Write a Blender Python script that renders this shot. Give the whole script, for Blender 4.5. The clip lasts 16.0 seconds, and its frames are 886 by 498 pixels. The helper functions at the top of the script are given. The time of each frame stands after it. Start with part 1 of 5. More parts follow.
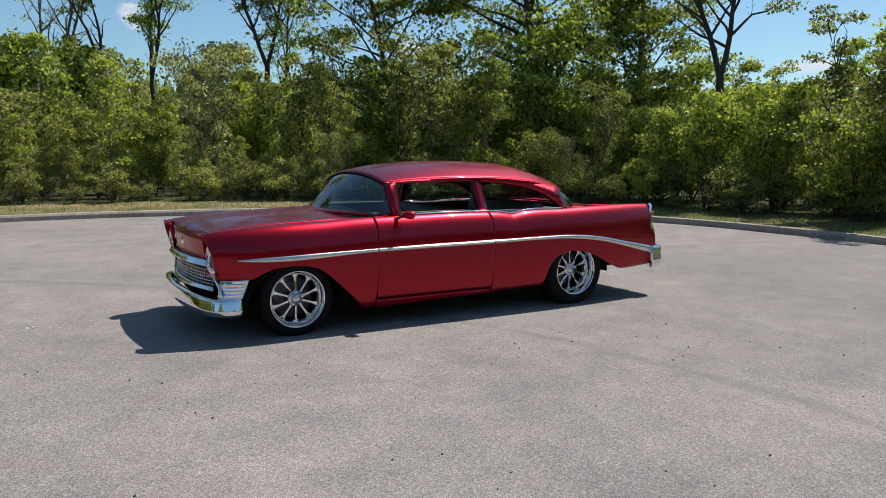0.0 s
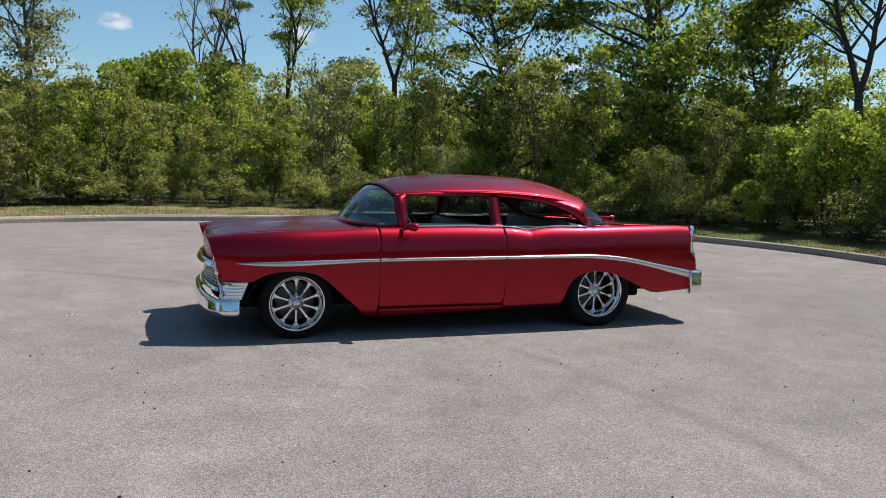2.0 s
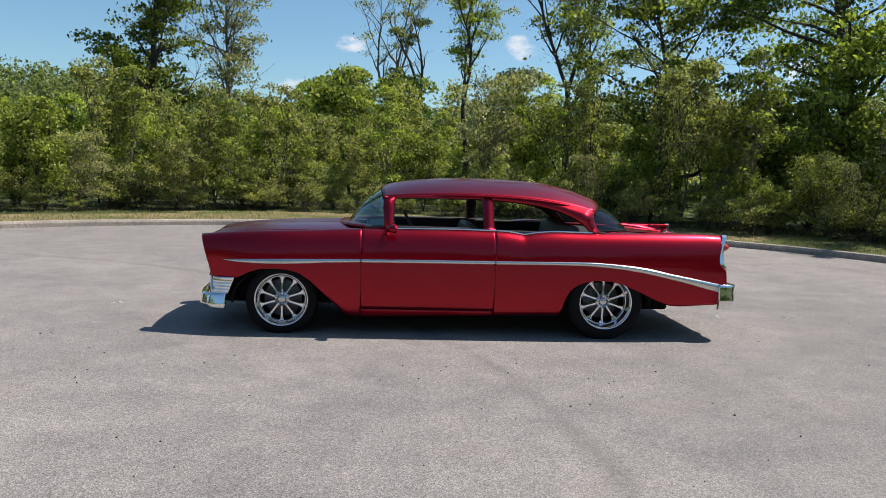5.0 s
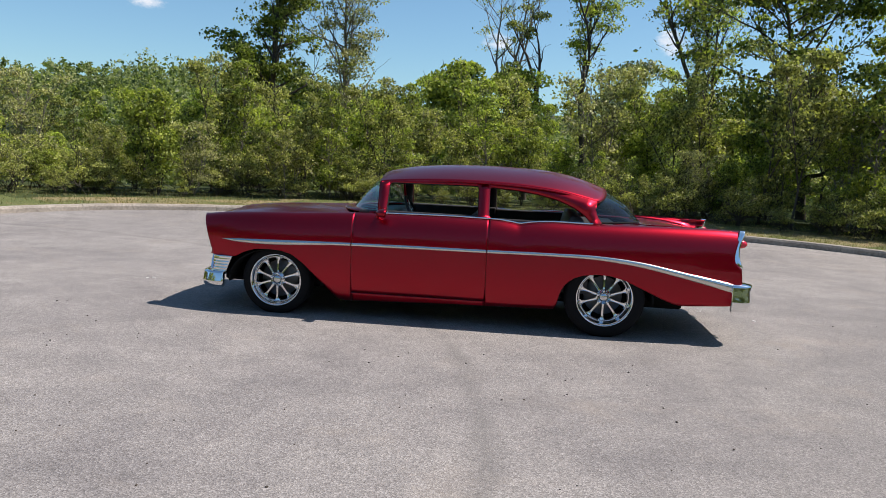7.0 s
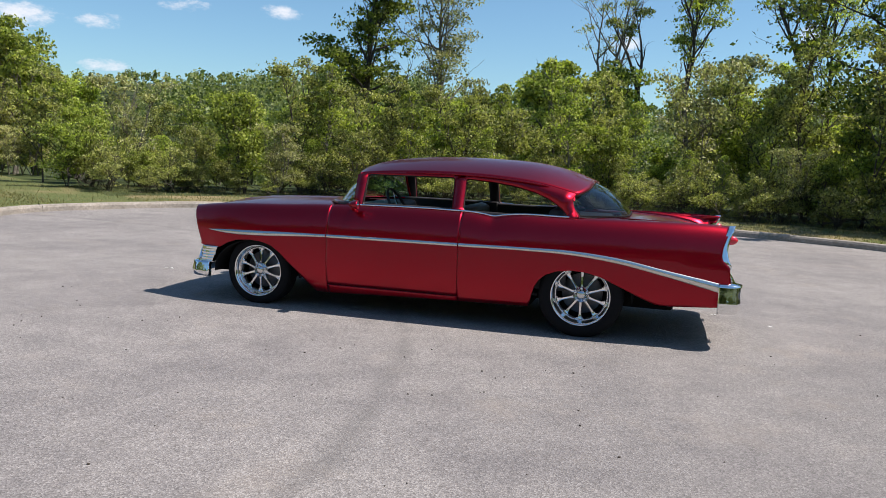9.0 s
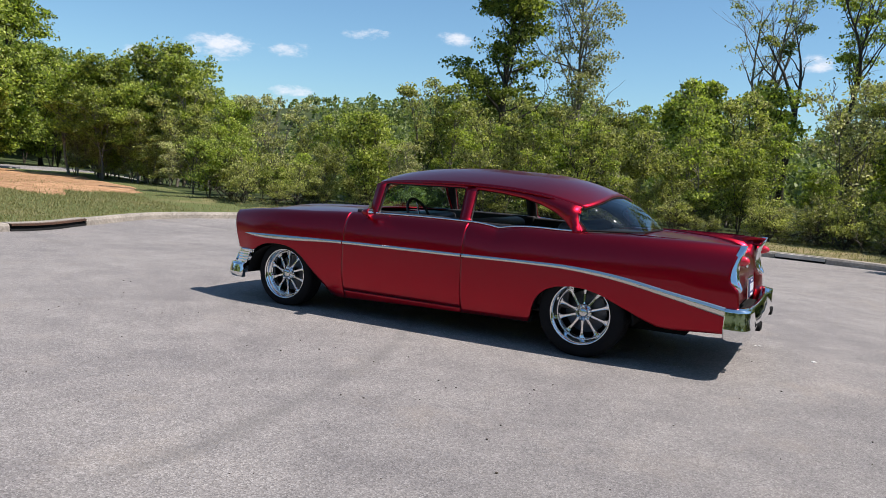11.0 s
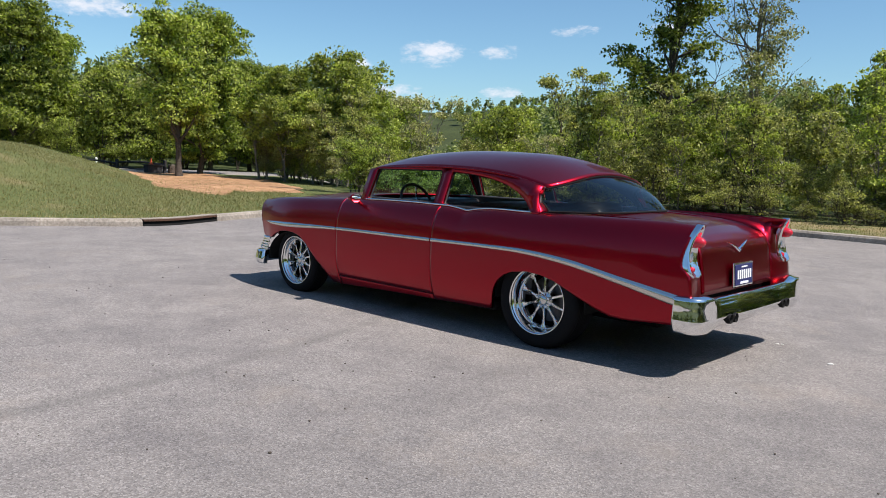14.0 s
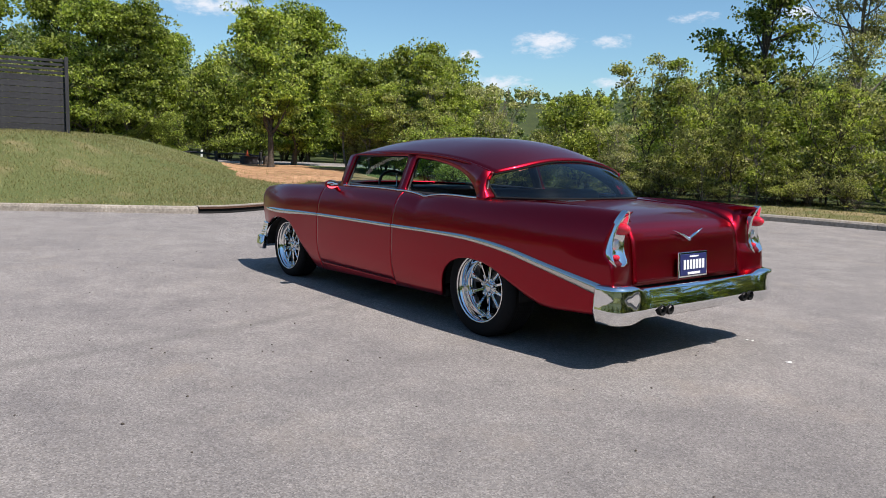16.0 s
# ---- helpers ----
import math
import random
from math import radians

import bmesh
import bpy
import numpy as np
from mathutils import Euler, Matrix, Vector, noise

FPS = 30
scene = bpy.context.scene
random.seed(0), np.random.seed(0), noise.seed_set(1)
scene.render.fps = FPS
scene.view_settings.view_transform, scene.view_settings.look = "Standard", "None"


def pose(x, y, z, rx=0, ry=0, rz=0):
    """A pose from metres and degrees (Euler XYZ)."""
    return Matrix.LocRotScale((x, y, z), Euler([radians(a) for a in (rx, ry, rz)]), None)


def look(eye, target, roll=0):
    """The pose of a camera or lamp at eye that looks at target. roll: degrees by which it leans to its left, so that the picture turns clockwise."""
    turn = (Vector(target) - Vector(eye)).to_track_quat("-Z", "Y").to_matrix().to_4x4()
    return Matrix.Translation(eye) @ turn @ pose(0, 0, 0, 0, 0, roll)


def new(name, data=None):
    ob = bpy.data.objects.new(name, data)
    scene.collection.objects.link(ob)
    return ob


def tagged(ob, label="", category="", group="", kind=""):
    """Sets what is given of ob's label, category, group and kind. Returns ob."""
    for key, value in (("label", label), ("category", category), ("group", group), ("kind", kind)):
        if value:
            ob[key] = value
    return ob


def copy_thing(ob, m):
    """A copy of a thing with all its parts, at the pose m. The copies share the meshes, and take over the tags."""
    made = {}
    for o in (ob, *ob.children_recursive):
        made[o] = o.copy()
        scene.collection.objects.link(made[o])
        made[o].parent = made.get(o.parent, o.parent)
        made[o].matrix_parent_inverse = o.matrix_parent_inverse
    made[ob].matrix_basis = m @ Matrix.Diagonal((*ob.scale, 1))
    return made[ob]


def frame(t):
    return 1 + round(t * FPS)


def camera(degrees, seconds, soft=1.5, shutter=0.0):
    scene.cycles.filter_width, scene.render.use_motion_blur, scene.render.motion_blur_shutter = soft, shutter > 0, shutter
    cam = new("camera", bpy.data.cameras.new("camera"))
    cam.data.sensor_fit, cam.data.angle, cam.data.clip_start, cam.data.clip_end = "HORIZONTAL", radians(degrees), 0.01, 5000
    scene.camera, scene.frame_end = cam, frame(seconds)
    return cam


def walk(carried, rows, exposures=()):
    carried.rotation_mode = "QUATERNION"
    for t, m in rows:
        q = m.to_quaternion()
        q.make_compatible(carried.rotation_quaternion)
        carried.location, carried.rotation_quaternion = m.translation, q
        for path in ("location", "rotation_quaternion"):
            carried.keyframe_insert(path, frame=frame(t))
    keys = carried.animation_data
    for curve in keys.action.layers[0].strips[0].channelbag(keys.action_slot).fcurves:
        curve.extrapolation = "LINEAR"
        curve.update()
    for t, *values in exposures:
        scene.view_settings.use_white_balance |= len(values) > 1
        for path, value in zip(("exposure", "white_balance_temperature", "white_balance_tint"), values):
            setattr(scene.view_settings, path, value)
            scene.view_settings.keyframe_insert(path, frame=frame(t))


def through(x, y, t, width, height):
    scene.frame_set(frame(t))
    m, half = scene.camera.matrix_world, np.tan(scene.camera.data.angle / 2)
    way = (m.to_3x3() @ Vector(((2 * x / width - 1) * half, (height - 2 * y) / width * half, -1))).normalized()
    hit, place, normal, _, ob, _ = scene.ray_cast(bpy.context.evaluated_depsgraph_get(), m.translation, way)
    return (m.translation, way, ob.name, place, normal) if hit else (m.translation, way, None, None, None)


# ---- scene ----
cam = camera(59.9, 16.0, soft=0.9)
PATH = [
    (0, (-3.614, -6.762, 1.488), (-2.595, -5.058, 1.243), 0.5),
    (0.5, (-3.354, -6.908, 1.512), (-2.401, -5.166, 1.275), 1.3),
    (1, (-3.099, -7.051, 1.512), (-2.22, -5.268, 1.29), 1.3),
    (1.5, (-2.828, -7.215, 1.514), (-2.04, -5.39, 1.292), 1.4),
    (2, (-2.528, -7.283, 1.502), (-1.842, -5.417, 1.287), 2.0),
    (2.5, (-2.216, -7.362, 1.504), (-1.622, -5.464, 1.294), 1.4),
    (3, (-1.863, -7.498, 1.509), (-1.361, -5.573, 1.302), 1.4),
    (3.5, (-1.523, -7.528, 1.487), (-1.102, -5.583, 1.292), 1.3),
    (4, (-1.212, -7.539, 1.496), (-0.88, -5.576, 1.307), 1.1),
    (4.5, (-0.88, -7.652, 1.491), (-0.645, -5.675, 1.303), 1.5),
    (4.7, (-0.747, -7.673, 1.493), (-0.546, -5.693, 1.295), 1.7),
    (6.8, (0.624, -7.553, 1.432), (0.443, -5.573, 1.211), 2.8),
    (7, (0.75, -7.524, 1.439), (0.54, -5.548, 1.213), 2.9),
    (7.5, (1.087, -7.44, 1.419), (0.812, -5.472, 1.196), 3.1),
    (8, (1.438, -7.391, 1.412), (1.083, -5.436, 1.184), 3.5),
    (8.5, (1.717, -7.253, 1.385), (1.281, -5.314, 1.159), 3.8),
    (9, (1.993, -7.126, 1.388), (1.47, -5.21, 1.157), 2.7),
    (9.2, (2.122, -7.076, 1.379), (1.557, -5.171, 1.154), 3.2),
    (11.3, (3.352, -6.487, 1.329), (2.379, -4.75, 1.139), 3.7),
    (11.5, (3.44, -6.397, 1.315), (2.432, -4.68, 1.127), 3.7),
    (12, (3.693, -6.188, 1.327), (2.606, -4.52, 1.133), 3.9),
    (12.5, (3.973, -5.997, 1.309), (2.811, -4.381, 1.111), 3.7),
    (13, (4.22, -5.79, 1.3), (3.0, -4.221, 1.08), 2.5),
    (13.5, (4.432, -5.54, 1.304), (3.14, -4.029, 1.083), 2.2),
    (14, (4.684, -5.335, 1.305), (3.327, -3.883, 1.081), 2.1),
    (14.5, (4.912, -5.159, 1.31), (3.514, -3.747, 1.075), 0.9),
    (15, (5.086, -4.92, 1.296), (3.64, -3.559, 1.058), 1.4),
    (15.5, (5.253, -4.698, 1.295), (3.76, -3.39, 1.053), 1.5),
    (16, (5.466, -4.449, 1.296), (3.921, -3.205, 1.042), 1.9),
]
walk(cam, [(t, look(eye, target, roll)) for t, eye, target, roll in PATH], exposures=[(0.0, 0.22, 6520, 12), (4.5, 0.34, 6500, 12), (7.0, 0.43, 6480, 13), (11.5, 0.46, 6330, 13), (16.0, 0.41, 6400, 13)])

# ---------------------------------------------------------------- light
SUN_WAY = Vector((0.61, 0.125, 1.0)).normalized()
world = bpy.data.worlds.new("sky")
scene.world = world
world.use_nodes = True


def node(nt, kind, **inputs):
    n = nt.nodes.new(kind)
    for key, value in inputs.items():
        n.inputs[key.replace("_", " ")].default_value = value
    return n


def build_sky():
    nt = world.node_tree
    nt.nodes.clear()
    out = nt.nodes.new("ShaderNodeOutputWorld")
    bg = nt.nodes.new("ShaderNodeBackground")
    sky = nt.nodes.new("ShaderNodeTexSky")
    sky.sky_type = "NISHITA"
    sky.sun_disc = False
    sky.sun_elevation = math.asin(SUN_WAY.z)
    sky.sun_rotation = math.atan2(SUN_WAY.x, SUN_WAY.y)
    sky.altitude = 200
    sky.air_density, sky.dust_density, sky.ozone_density = 1.0, 0.6, 2.5
    # small fair-weather clouds low over the trees: soft-edged patches round their directions
    geo = nt.nodes.new("ShaderNodeTexCoord")
    nz = node(nt, "ShaderNodeTexNoise", Scale=30.0, Detail=7.0, Roughness=0.66)
    flat = nt.nodes.new("ShaderNodeMapping")
    flat.inputs["Scale"].default_value = (1, 1, 2.2)
    nt.links.new(geo.outputs["Generated"], flat.inputs["Vector"])
    nt.links.new(flat.outputs[0], nz.inputs["Vector"])
    total = None
    for way, wide, high in CLOUDS:
        w = Vector(way).normalized()
        right = w.cross(Vector((0, 0, 1))).normalized()
        up = right.cross(w)
        terms = []
        for axis, size in ((right, wide * 1.75), (up, high * 1.6)):
            dot = nt.nodes.new("ShaderNodeVectorMath")
            dot.operation = "DOT_PRODUCT"
            nt.links.new(geo.outputs["Generated"], dot.inputs[0])
            dot.inputs[1].default_value = axis / size
            sq = nt.nodes.new("ShaderNodeMath")
            sq.operation = "MULTIPLY"
            nt.links.new(dot.outputs["Value"], sq.inputs[0])
            nt.links.new(dot.outputs["Value"], sq.inputs[1])
            terms.append(sq.outputs[0])
        ahead = nt.nodes.new("ShaderNodeVectorMath")
        ahead.operation = "DOT_PRODUCT"
        nt.links.new(geo.outputs["Generated"], ahead.inputs[0])
        ahead.inputs[1].default_value = w
        s = nt.nodes.new("ShaderNodeMath")
        s.operation = "ADD"
        nt.links.new(terms[0], s.inputs[0])
        nt.links.new(terms[1], s.inputs[1])
        m = nt.nodes.new("ShaderNodeMapRange")
        m.inputs["From Min"].default_value, m.inputs["From Max"].default_value = 0.0, 1.0
        m.inputs["To Min"].default_value, m.inputs["To Max"].default_value = 0.35, -0.55
        m.clamp = False
        nt.links.new(s.outputs[0], m.inputs[0])
        g = nt.nodes.new("ShaderNodeMath")
        g.operation = "ADD"
        gt = nt.nodes.new("ShaderNodeMath")
        gt.operation = "LESS_THAN"
        gt.inputs[1].default_value = 0.5
        nt.links.new(ahead.outputs["Value"], gt.inputs[0])
        far = nt.nodes.new("ShaderNodeMath")
        far.operation = "MULTIPLY"
        nt.links.new(gt.outputs[0], far.inputs[0])
        far.inputs[1].default_value = -50.0
        nt.links.new(m.outputs[0], g.inputs[0])
        nt.links.new(far.outputs[0], g.inputs[1])
        if total is None:
            total = g.outputs[0]
        else:
            mx = nt.nodes.new("ShaderNodeMath")
            mx.operation = "MAXIMUM"
            nt.links.new(total, mx.inputs[0])
            nt.links.new(g.outputs[0], mx.inputs[1])
            total = mx.outputs[0]
    add = nt.nodes.new("ShaderNodeMath")
    add.operation = "MULTIPLY_ADD"
    nt.links.new(nz.outputs[0], add.inputs[0])
    add.inputs[1].default_value = 2.6
    nt.links.new(total, add.inputs[2])
    ramp = nt.nodes.new("ShaderNodeMapRange")
    ramp.interpolation_type = "SMOOTHSTEP"
    ramp.inputs["From Min"].default_value, ramp.inputs["From Max"].default_value = 1.05, 2.0
    nt.links.new(add.outputs[0], ramp.inputs[0])
    tint = nt.nodes.new("ShaderNodeMixRGB")
    tint.blend_type = "MULTIPLY"
    tint.inputs[0].default_value = 1.0
    tint.inputs[2].default_value = SKY_TINT
    nt.links.new(sky.outputs[0], tint.inputs[1])
    mix = nt.nodes.new("ShaderNodeMixRGB")
    mix.inputs[2].default_value = (7.6, 8.0, 8.5, 1)
    nt.links.new(ramp.outputs[0], mix.inputs[0])
    nt.links.new(tint.outputs[0], mix.inputs[1])
    nt.links.new(mix.outputs[0], bg.inputs[0])
    bg.inputs[1].default_value = SKY_STRENGTH
    nt.links.new(bg.outputs[0], out.inputs[0])


SKY_TINT = (0.90, 1.13, 1.16, 1)
CLOUDS = [
    ((-0.692, 0.709, 0.136), 0.033, 0.013), ((-0.627, 0.766, 0.140), 0.019, 0.008), ((-0.733, 0.674, 0.088), 0.034, 0.009),
    ((-0.755, 0.644, 0.121), 0.014, 0.005), ((-0.913, 0.373, 0.164), 0.053, 0.010), ((-0.552, 0.817, 0.166), 0.021, 0.006),
    ((-0.628, 0.773, 0.091), 0.019, 0.006), ((-0.456, 0.874, 0.166), 0.018, 0.008), ((0.162, 0.974, 0.156), 0.016, 0.012),
    ((-0.115, 0.989, 0.097), 0.022, 0.010), ((-0.051, 0.987, 0.153), 0.015, 0.008), ((0.469, 0.873, 0.132), 0.020, 0.012), ((0.815, 0.560, 0.105), 0.030, 0.008),
]
SKY_STRENGTH = 0.085
build_sky()
sun = new("sun", bpy.data.lights.new("sun", "SUN"))
sun.data.energy = 5.0
sun.data.angle = radians(0.53)
sun.data.color = (1.0, 0.935, 0.845)
sun.matrix_world = look(SUN_WAY * 60, (0, 0, 0))


# ---------------------------------------------------------------- materials
def material(name):
    m = bpy.data.materials.new(name)
    m.use_nodes = True
    return m, m.node_tree, m.node_tree.nodes["Principled BSDF"]


def noise_ramp(nt, scale, stops, detail=4.0, rough=0.55, coord=None):
    """Noise in object metres through a colour ramp."""
    tc = coord or nt.nodes.new("ShaderNodeTexCoord").outputs["Object"]
    nz = node(nt, "ShaderNodeTexNoise", Scale=scale, Detail=detail, Roughness=rough)
    nt.links.new(tc, nz.inputs["Vector"])
    ramp = nt.nodes.new("ShaderNodeValToRGB")
    while len(ramp.color_ramp.elements) < len(stops):
        ramp.color_ramp.elements.new(0.5)
    for el, (p, c) in zip(ramp.color_ramp.elements, stops):
        el.position, el.color = p, (*c, 1)
    nt.links.new(nz.outputs[0], ramp.inputs[0])
    return ramp.outputs[0], nz.outputs[0], tc


def mixed(nt, a, b, fac, mode="MIX"):
    mx = nt.nodes.new("ShaderNodeMixRGB")
    mx.blend_type = mode
    for sock, value in ((mx.inputs[0], fac), (mx.inputs[1], a), (mx.inputs[2], b)):
        if isinstance(value, (int, float)):
            sock.default_value = value
        elif isinstance(value, tuple):
            sock.default_value = (*value, 1)
        else:
            nt.links.new(value, sock)
    return mx.outputs[0]


def bump(nt, bsdf, height, strength, distance):
    b = node(nt, "ShaderNodeBump", Strength=strength, Distance=distance)
    nt.links.new(height, b.inputs["Height"])
    nt.links.new(b.outputs[0], bsdf.inputs["Normal"])


def plain(name, color, rough=0.5, metal=0.0, grain=0.08, scale=40.0, coat=0.0):
    """A surface of one paint or metal with a little grain in colour and gloss."""
    m, nt, b = material(name)
    dark = tuple(c * (1 - grain) for c in color)
    light = tuple(min(1, c * (1 + grain)) for c in color)
    col, nz, tc = noise_ramp(nt, scale, [(0.3, dark), (0.7, light)])
    nt.links.new(col, b.inputs["Base Color"])
    b.inputs["Metallic"].default_value = metal
    r = nt.nodes.new("ShaderNodeMapRange")
    r.inputs["To Min"].default_value = rough * 0.85
    r.inputs["To Max"].default_value = min(1, rough * 1.15)
    nt.links.new(nz, r.inputs[0])
    nt.links.new(r.outputs[0], b.inputs["Roughness"])
    if coat:
        b.inputs["Coat Weight"].default_value = coat
        b.inputs["Coat Roughness"].default_value = 0.04
    return m


def paint_material():
    m, nt, b = material("candy_red_paint")
    col, nz, tc = noise_ramp(nt, 700.0, [(0.35, (0.27, 0.003, 0.013)), (0.7, (0.40, 0.0055, 0.021))], 2.0)
    nt.links.new(col, b.inputs["Base Color"])
    b.inputs["Metallic"].default_value = 1.0
    b.inputs["Roughness"].default_value = 0.35
    b.inputs["Coat Weight"].default_value = 0.5
    b.inputs["Coat Roughness"].default_value = 0.025
    b.inputs["Coat IOR"].default_value = 1.5
    return m


def glass_material(name, tint, gloss=0.02, least=0.06):
    m = bpy.data.materials.new(name)
    m.use_nodes = True
    nt = m.node_tree
    nt.nodes.clear()
    out = nt.nodes.new("ShaderNodeOutputMaterial")
    tr = nt.nodes.new("ShaderNodeBsdfTransparent")
    tr.inputs[0].default_value = (*tint, 1)
    gl = nt.nodes.new("ShaderNodeBsdfGlossy")
    gl.inputs["Roughness"].default_value = gloss
    lw = node(nt, "ShaderNodeLayerWeight", Blend=0.5)
    pw = nt.nodes.new("ShaderNodeMath")
    pw.operation = "POWER"
    pw.inputs[1].default_value = 4.0
    nt.links.new(lw.outputs["Facing"], pw.inputs[0])
    fr = nt.nodes.new("ShaderNodeMapRange")
    fr.inputs["To Min"].default_value, fr.inputs["To Max"].default_value = least, 0.95
    nt.links.new(pw.outputs[0], fr.inputs[0])
    mx = nt.nodes.new("ShaderNodeMixShader")
    nt.links.new(fr.outputs[0], mx.inputs[0])
    nt.links.new(tr.outputs[0], mx.inputs[1])
    nt.links.new(gl.outputs[0], mx.inputs[2])
    nt.links.new(mx.outputs[0], out.inputs[0])
    return m


def leaf_material(name, dark, light, through=0.45):
    m, nt, b = material(name)
    geo = nt.nodes.new("ShaderNodeNewGeometry")
    ramp = nt.nodes.new("ShaderNodeValToRGB")
    ramp.color_ramp.elements[0].color = (*dark, 1)
    ramp.color_ramp.elements[1].color = (*light, 1)
    nt.links.new(geo.outputs["Random Per Island"], ramp.inputs[0])
    info = nt.nodes.new("ShaderNodeObjectInfo")
    hsv = node(nt, "ShaderNodeHueSaturation")
    mr = nt.nodes.new("ShaderNodeMapRange")
    mr.inputs["To Min"].default_value, mr.inputs["To Max"].default_value = 0.75, 1.25
    nt.links.new(info.outputs["Random"], mr.inputs[0])
    nt.links.new(mr.outputs[0], hsv.inputs["Value"])
    nt.links.new(ramp.outputs[0], hsv.inputs["Color"])
    nt.links.new(hsv.outputs[0], b.inputs["Base Color"])
    b.inputs["Roughness"].default_value = 0.5
    b.inputs["Specular IOR Level"].default_value = 0.28
    tl = nt.nodes.new("ShaderNodeBsdfTranslucent")
    warm = mixed(nt, hsv.outputs[0], (0.85, 0.97, 0.38), 1.0, "MULTIPLY")
    bright = mixed(nt, warm, (2.1, 2.1, 2.1), 1.0, "MULTIPLY")
    nt.links.new(bright, tl.inputs[0])
    mx = nt.nodes.new("ShaderNodeMixShader")
    mx.inputs[0].default_value = through
    nt.links.new(b.outputs[0], mx.inputs[1])
    nt.links.new(tl.outputs[0], mx.inputs[2])
    nt.links.new(mx.outputs[0], nt.nodes["Material Output"].inputs[0])
    return m


def asphalt_material():
    m, nt, b = material("worn_asphalt")
    tc = nt.nodes.new("ShaderNodeTexCoord").outputs["Object"]
    # stones of the surface, each with its own shade
    vor = node(nt, "ShaderNodeTexVoronoi", Scale=135.0)
    nt.links.new(tc, vor.inputs["Vector"])
    sep = nt.nodes.new("ShaderNodeSeparateColor")
    nt.links.new(vor.outputs["Color"], sep.inputs[0])
    ramp = nt.nodes.new("ShaderNodeValToRGB")
    for _ in range(2):
        ramp.color_ramp.elements.new(0.5)
    for el, (p, c) in zip(ramp.color_ramp.elements, ((0.0, (0.148, 0.137, 0.132)), (0.3, (0.215, 0.201, 0.194)), (0.75, (0.272, 0.255, 0.246)), (1.0, (0.37, 0.350, 0.338)))):
        el.position, el.color = p, (*c, 1)
    nt.links.new(sep.outputs[0], ramp.inputs[0])
    mid, nmid, _ = noise_ramp(nt, 30.0, [(0.3, (0.84, 0.84, 0.84)), (0.7, (1.14, 1.135, 1.13))], 5.0, 0.75, tc)
    col = mixed(nt, ramp.outputs[0], mid, 1.0, "MULTIPLY")
    patch, _, _ = noise_ramp(nt, 2.6, [(0.3, (0.82, 0.815, 0.82)), (0.7, (1.13, 1.12, 1.10))], 6.0, 0.65, tc)
    col = mixed(nt, col, patch, 1.0, "MULTIPLY")
    wide, nwide, _ = noise_ramp(nt, 0.5, [(0.3, (0.80, 0.79, 0.80)), (0.7, (1.10, 1.085, 1.065))], 5.0, 0.6, tc)
    col = mixed(nt, col, wide, 1.0, "MULTIPLY")
    # broad darkening painted in where the asphalt looks dimmer towards the sun
    away = nt.nodes.new("ShaderNodeVectorMath")
    away.operation = "DISTANCE"
    nt.links.new(tc, away.inputs[0])
    away.inputs[1].default_value = (6.0, -2.5, 0)
    sunward_dim = nt.nodes.new("ShaderNodeMapRange")
    sunward_dim.interpolation_type = "SMOOTHSTEP"
    sunward_dim.inputs["From Min"].default_value, sunward_dim.inputs["From Max"].default_value = 1.5, 6.8
    sunward_dim.inputs["To Min"].default_value, sunward_dim.inputs["To Max"].default_value = 0.33, 0.0
    nt.links.new(away.outputs["Value"], sunward_dim.inputs[0])
    col = mixed(nt, col, (0.10, 0.096, 0.094), sunward_dim.outputs[0])
    # pale brown dust that gathers in drifts
    drift, _, _ = noise_ramp(nt, 0.9, [(0.55, (0, 0, 0)), (0.75, (0.30, 0.30, 0.30))], 6.0, 0.7, tc)
    col = mixed(nt, col, (0.36, 0.30, 0.24), drift)
    # faint marks left by turning wheels
    wob = node(nt, "ShaderNodeTexNoise", Scale=0.8, Detail=3.0)
    nt.links.new(tc, wob.inputs["Vector"])
    for centre, radius, depth in (((-8.4, -4.3, 0), 9.02, 0.5), ((-8.4, -4.3, 0), 10.5, 0.14), ((-5.0, 9.0, 0), 8.6, 0.16), ((6.0, -9.5, 0), 11.6, 0.16), ((-14.0, 3.0, 0), 6.9, 0.14)):
        ring = nt.nodes.new("ShaderNodeVectorMath")
        ring.operation = "DISTANCE"
        nt.links.new(tc, ring.inputs[0])
        ring.inputs[1].default_value = centre
        w = nt.nodes.new("ShaderNodeMath")
        w.operation = "MULTIPLY_ADD"
        nt.links.new(wob.outputs[0], w.inputs[0])
        w.inputs[1].default_value = 0.22
        nt.links.new(ring.outputs["Value"], w.inputs[2])
        near = nt.nodes.new("ShaderNodeMath")
        near.operation = "SUBTRACT"
        nt.links.new(w.outputs[0], near.inputs[0])
        near.inputs[1].default_value = radius + 0.11
        ab = nt.nodes.new("ShaderNodeMath")
        ab.operation = "ABSOLUTE"
        nt.links.new(near.outputs[0], ab.inputs[0])
        mr = nt.nodes.new("ShaderNodeMapRange")
        mr.interpolation_type = "SMOOTHSTEP"
        mr.inputs["From Min"].default_value, mr.inputs["From Max"].default_value = 0.0, 0.13
        mr.inputs["To Min"].default_value, mr.inputs["To Max"].default_value = depth, 0.0
        nt.links.new(ab.outputs[0], mr.inputs[0])
        gate, _, _ = noise_ramp(nt, 1.1, [(0.3, (0.2, 0.2, 0.2)), (0.7, (1, 1, 1))], 4.0, 0.7, tc)
        col = mixed(nt, col, (0.10, 0.094, 0.09), mixed(nt, mr.outputs[0], gate, 1.0, "MULTIPLY"))
    # sparse dark specks of tar
    spot = node(nt, "ShaderNodeTexVoronoi", Scale=3.2)
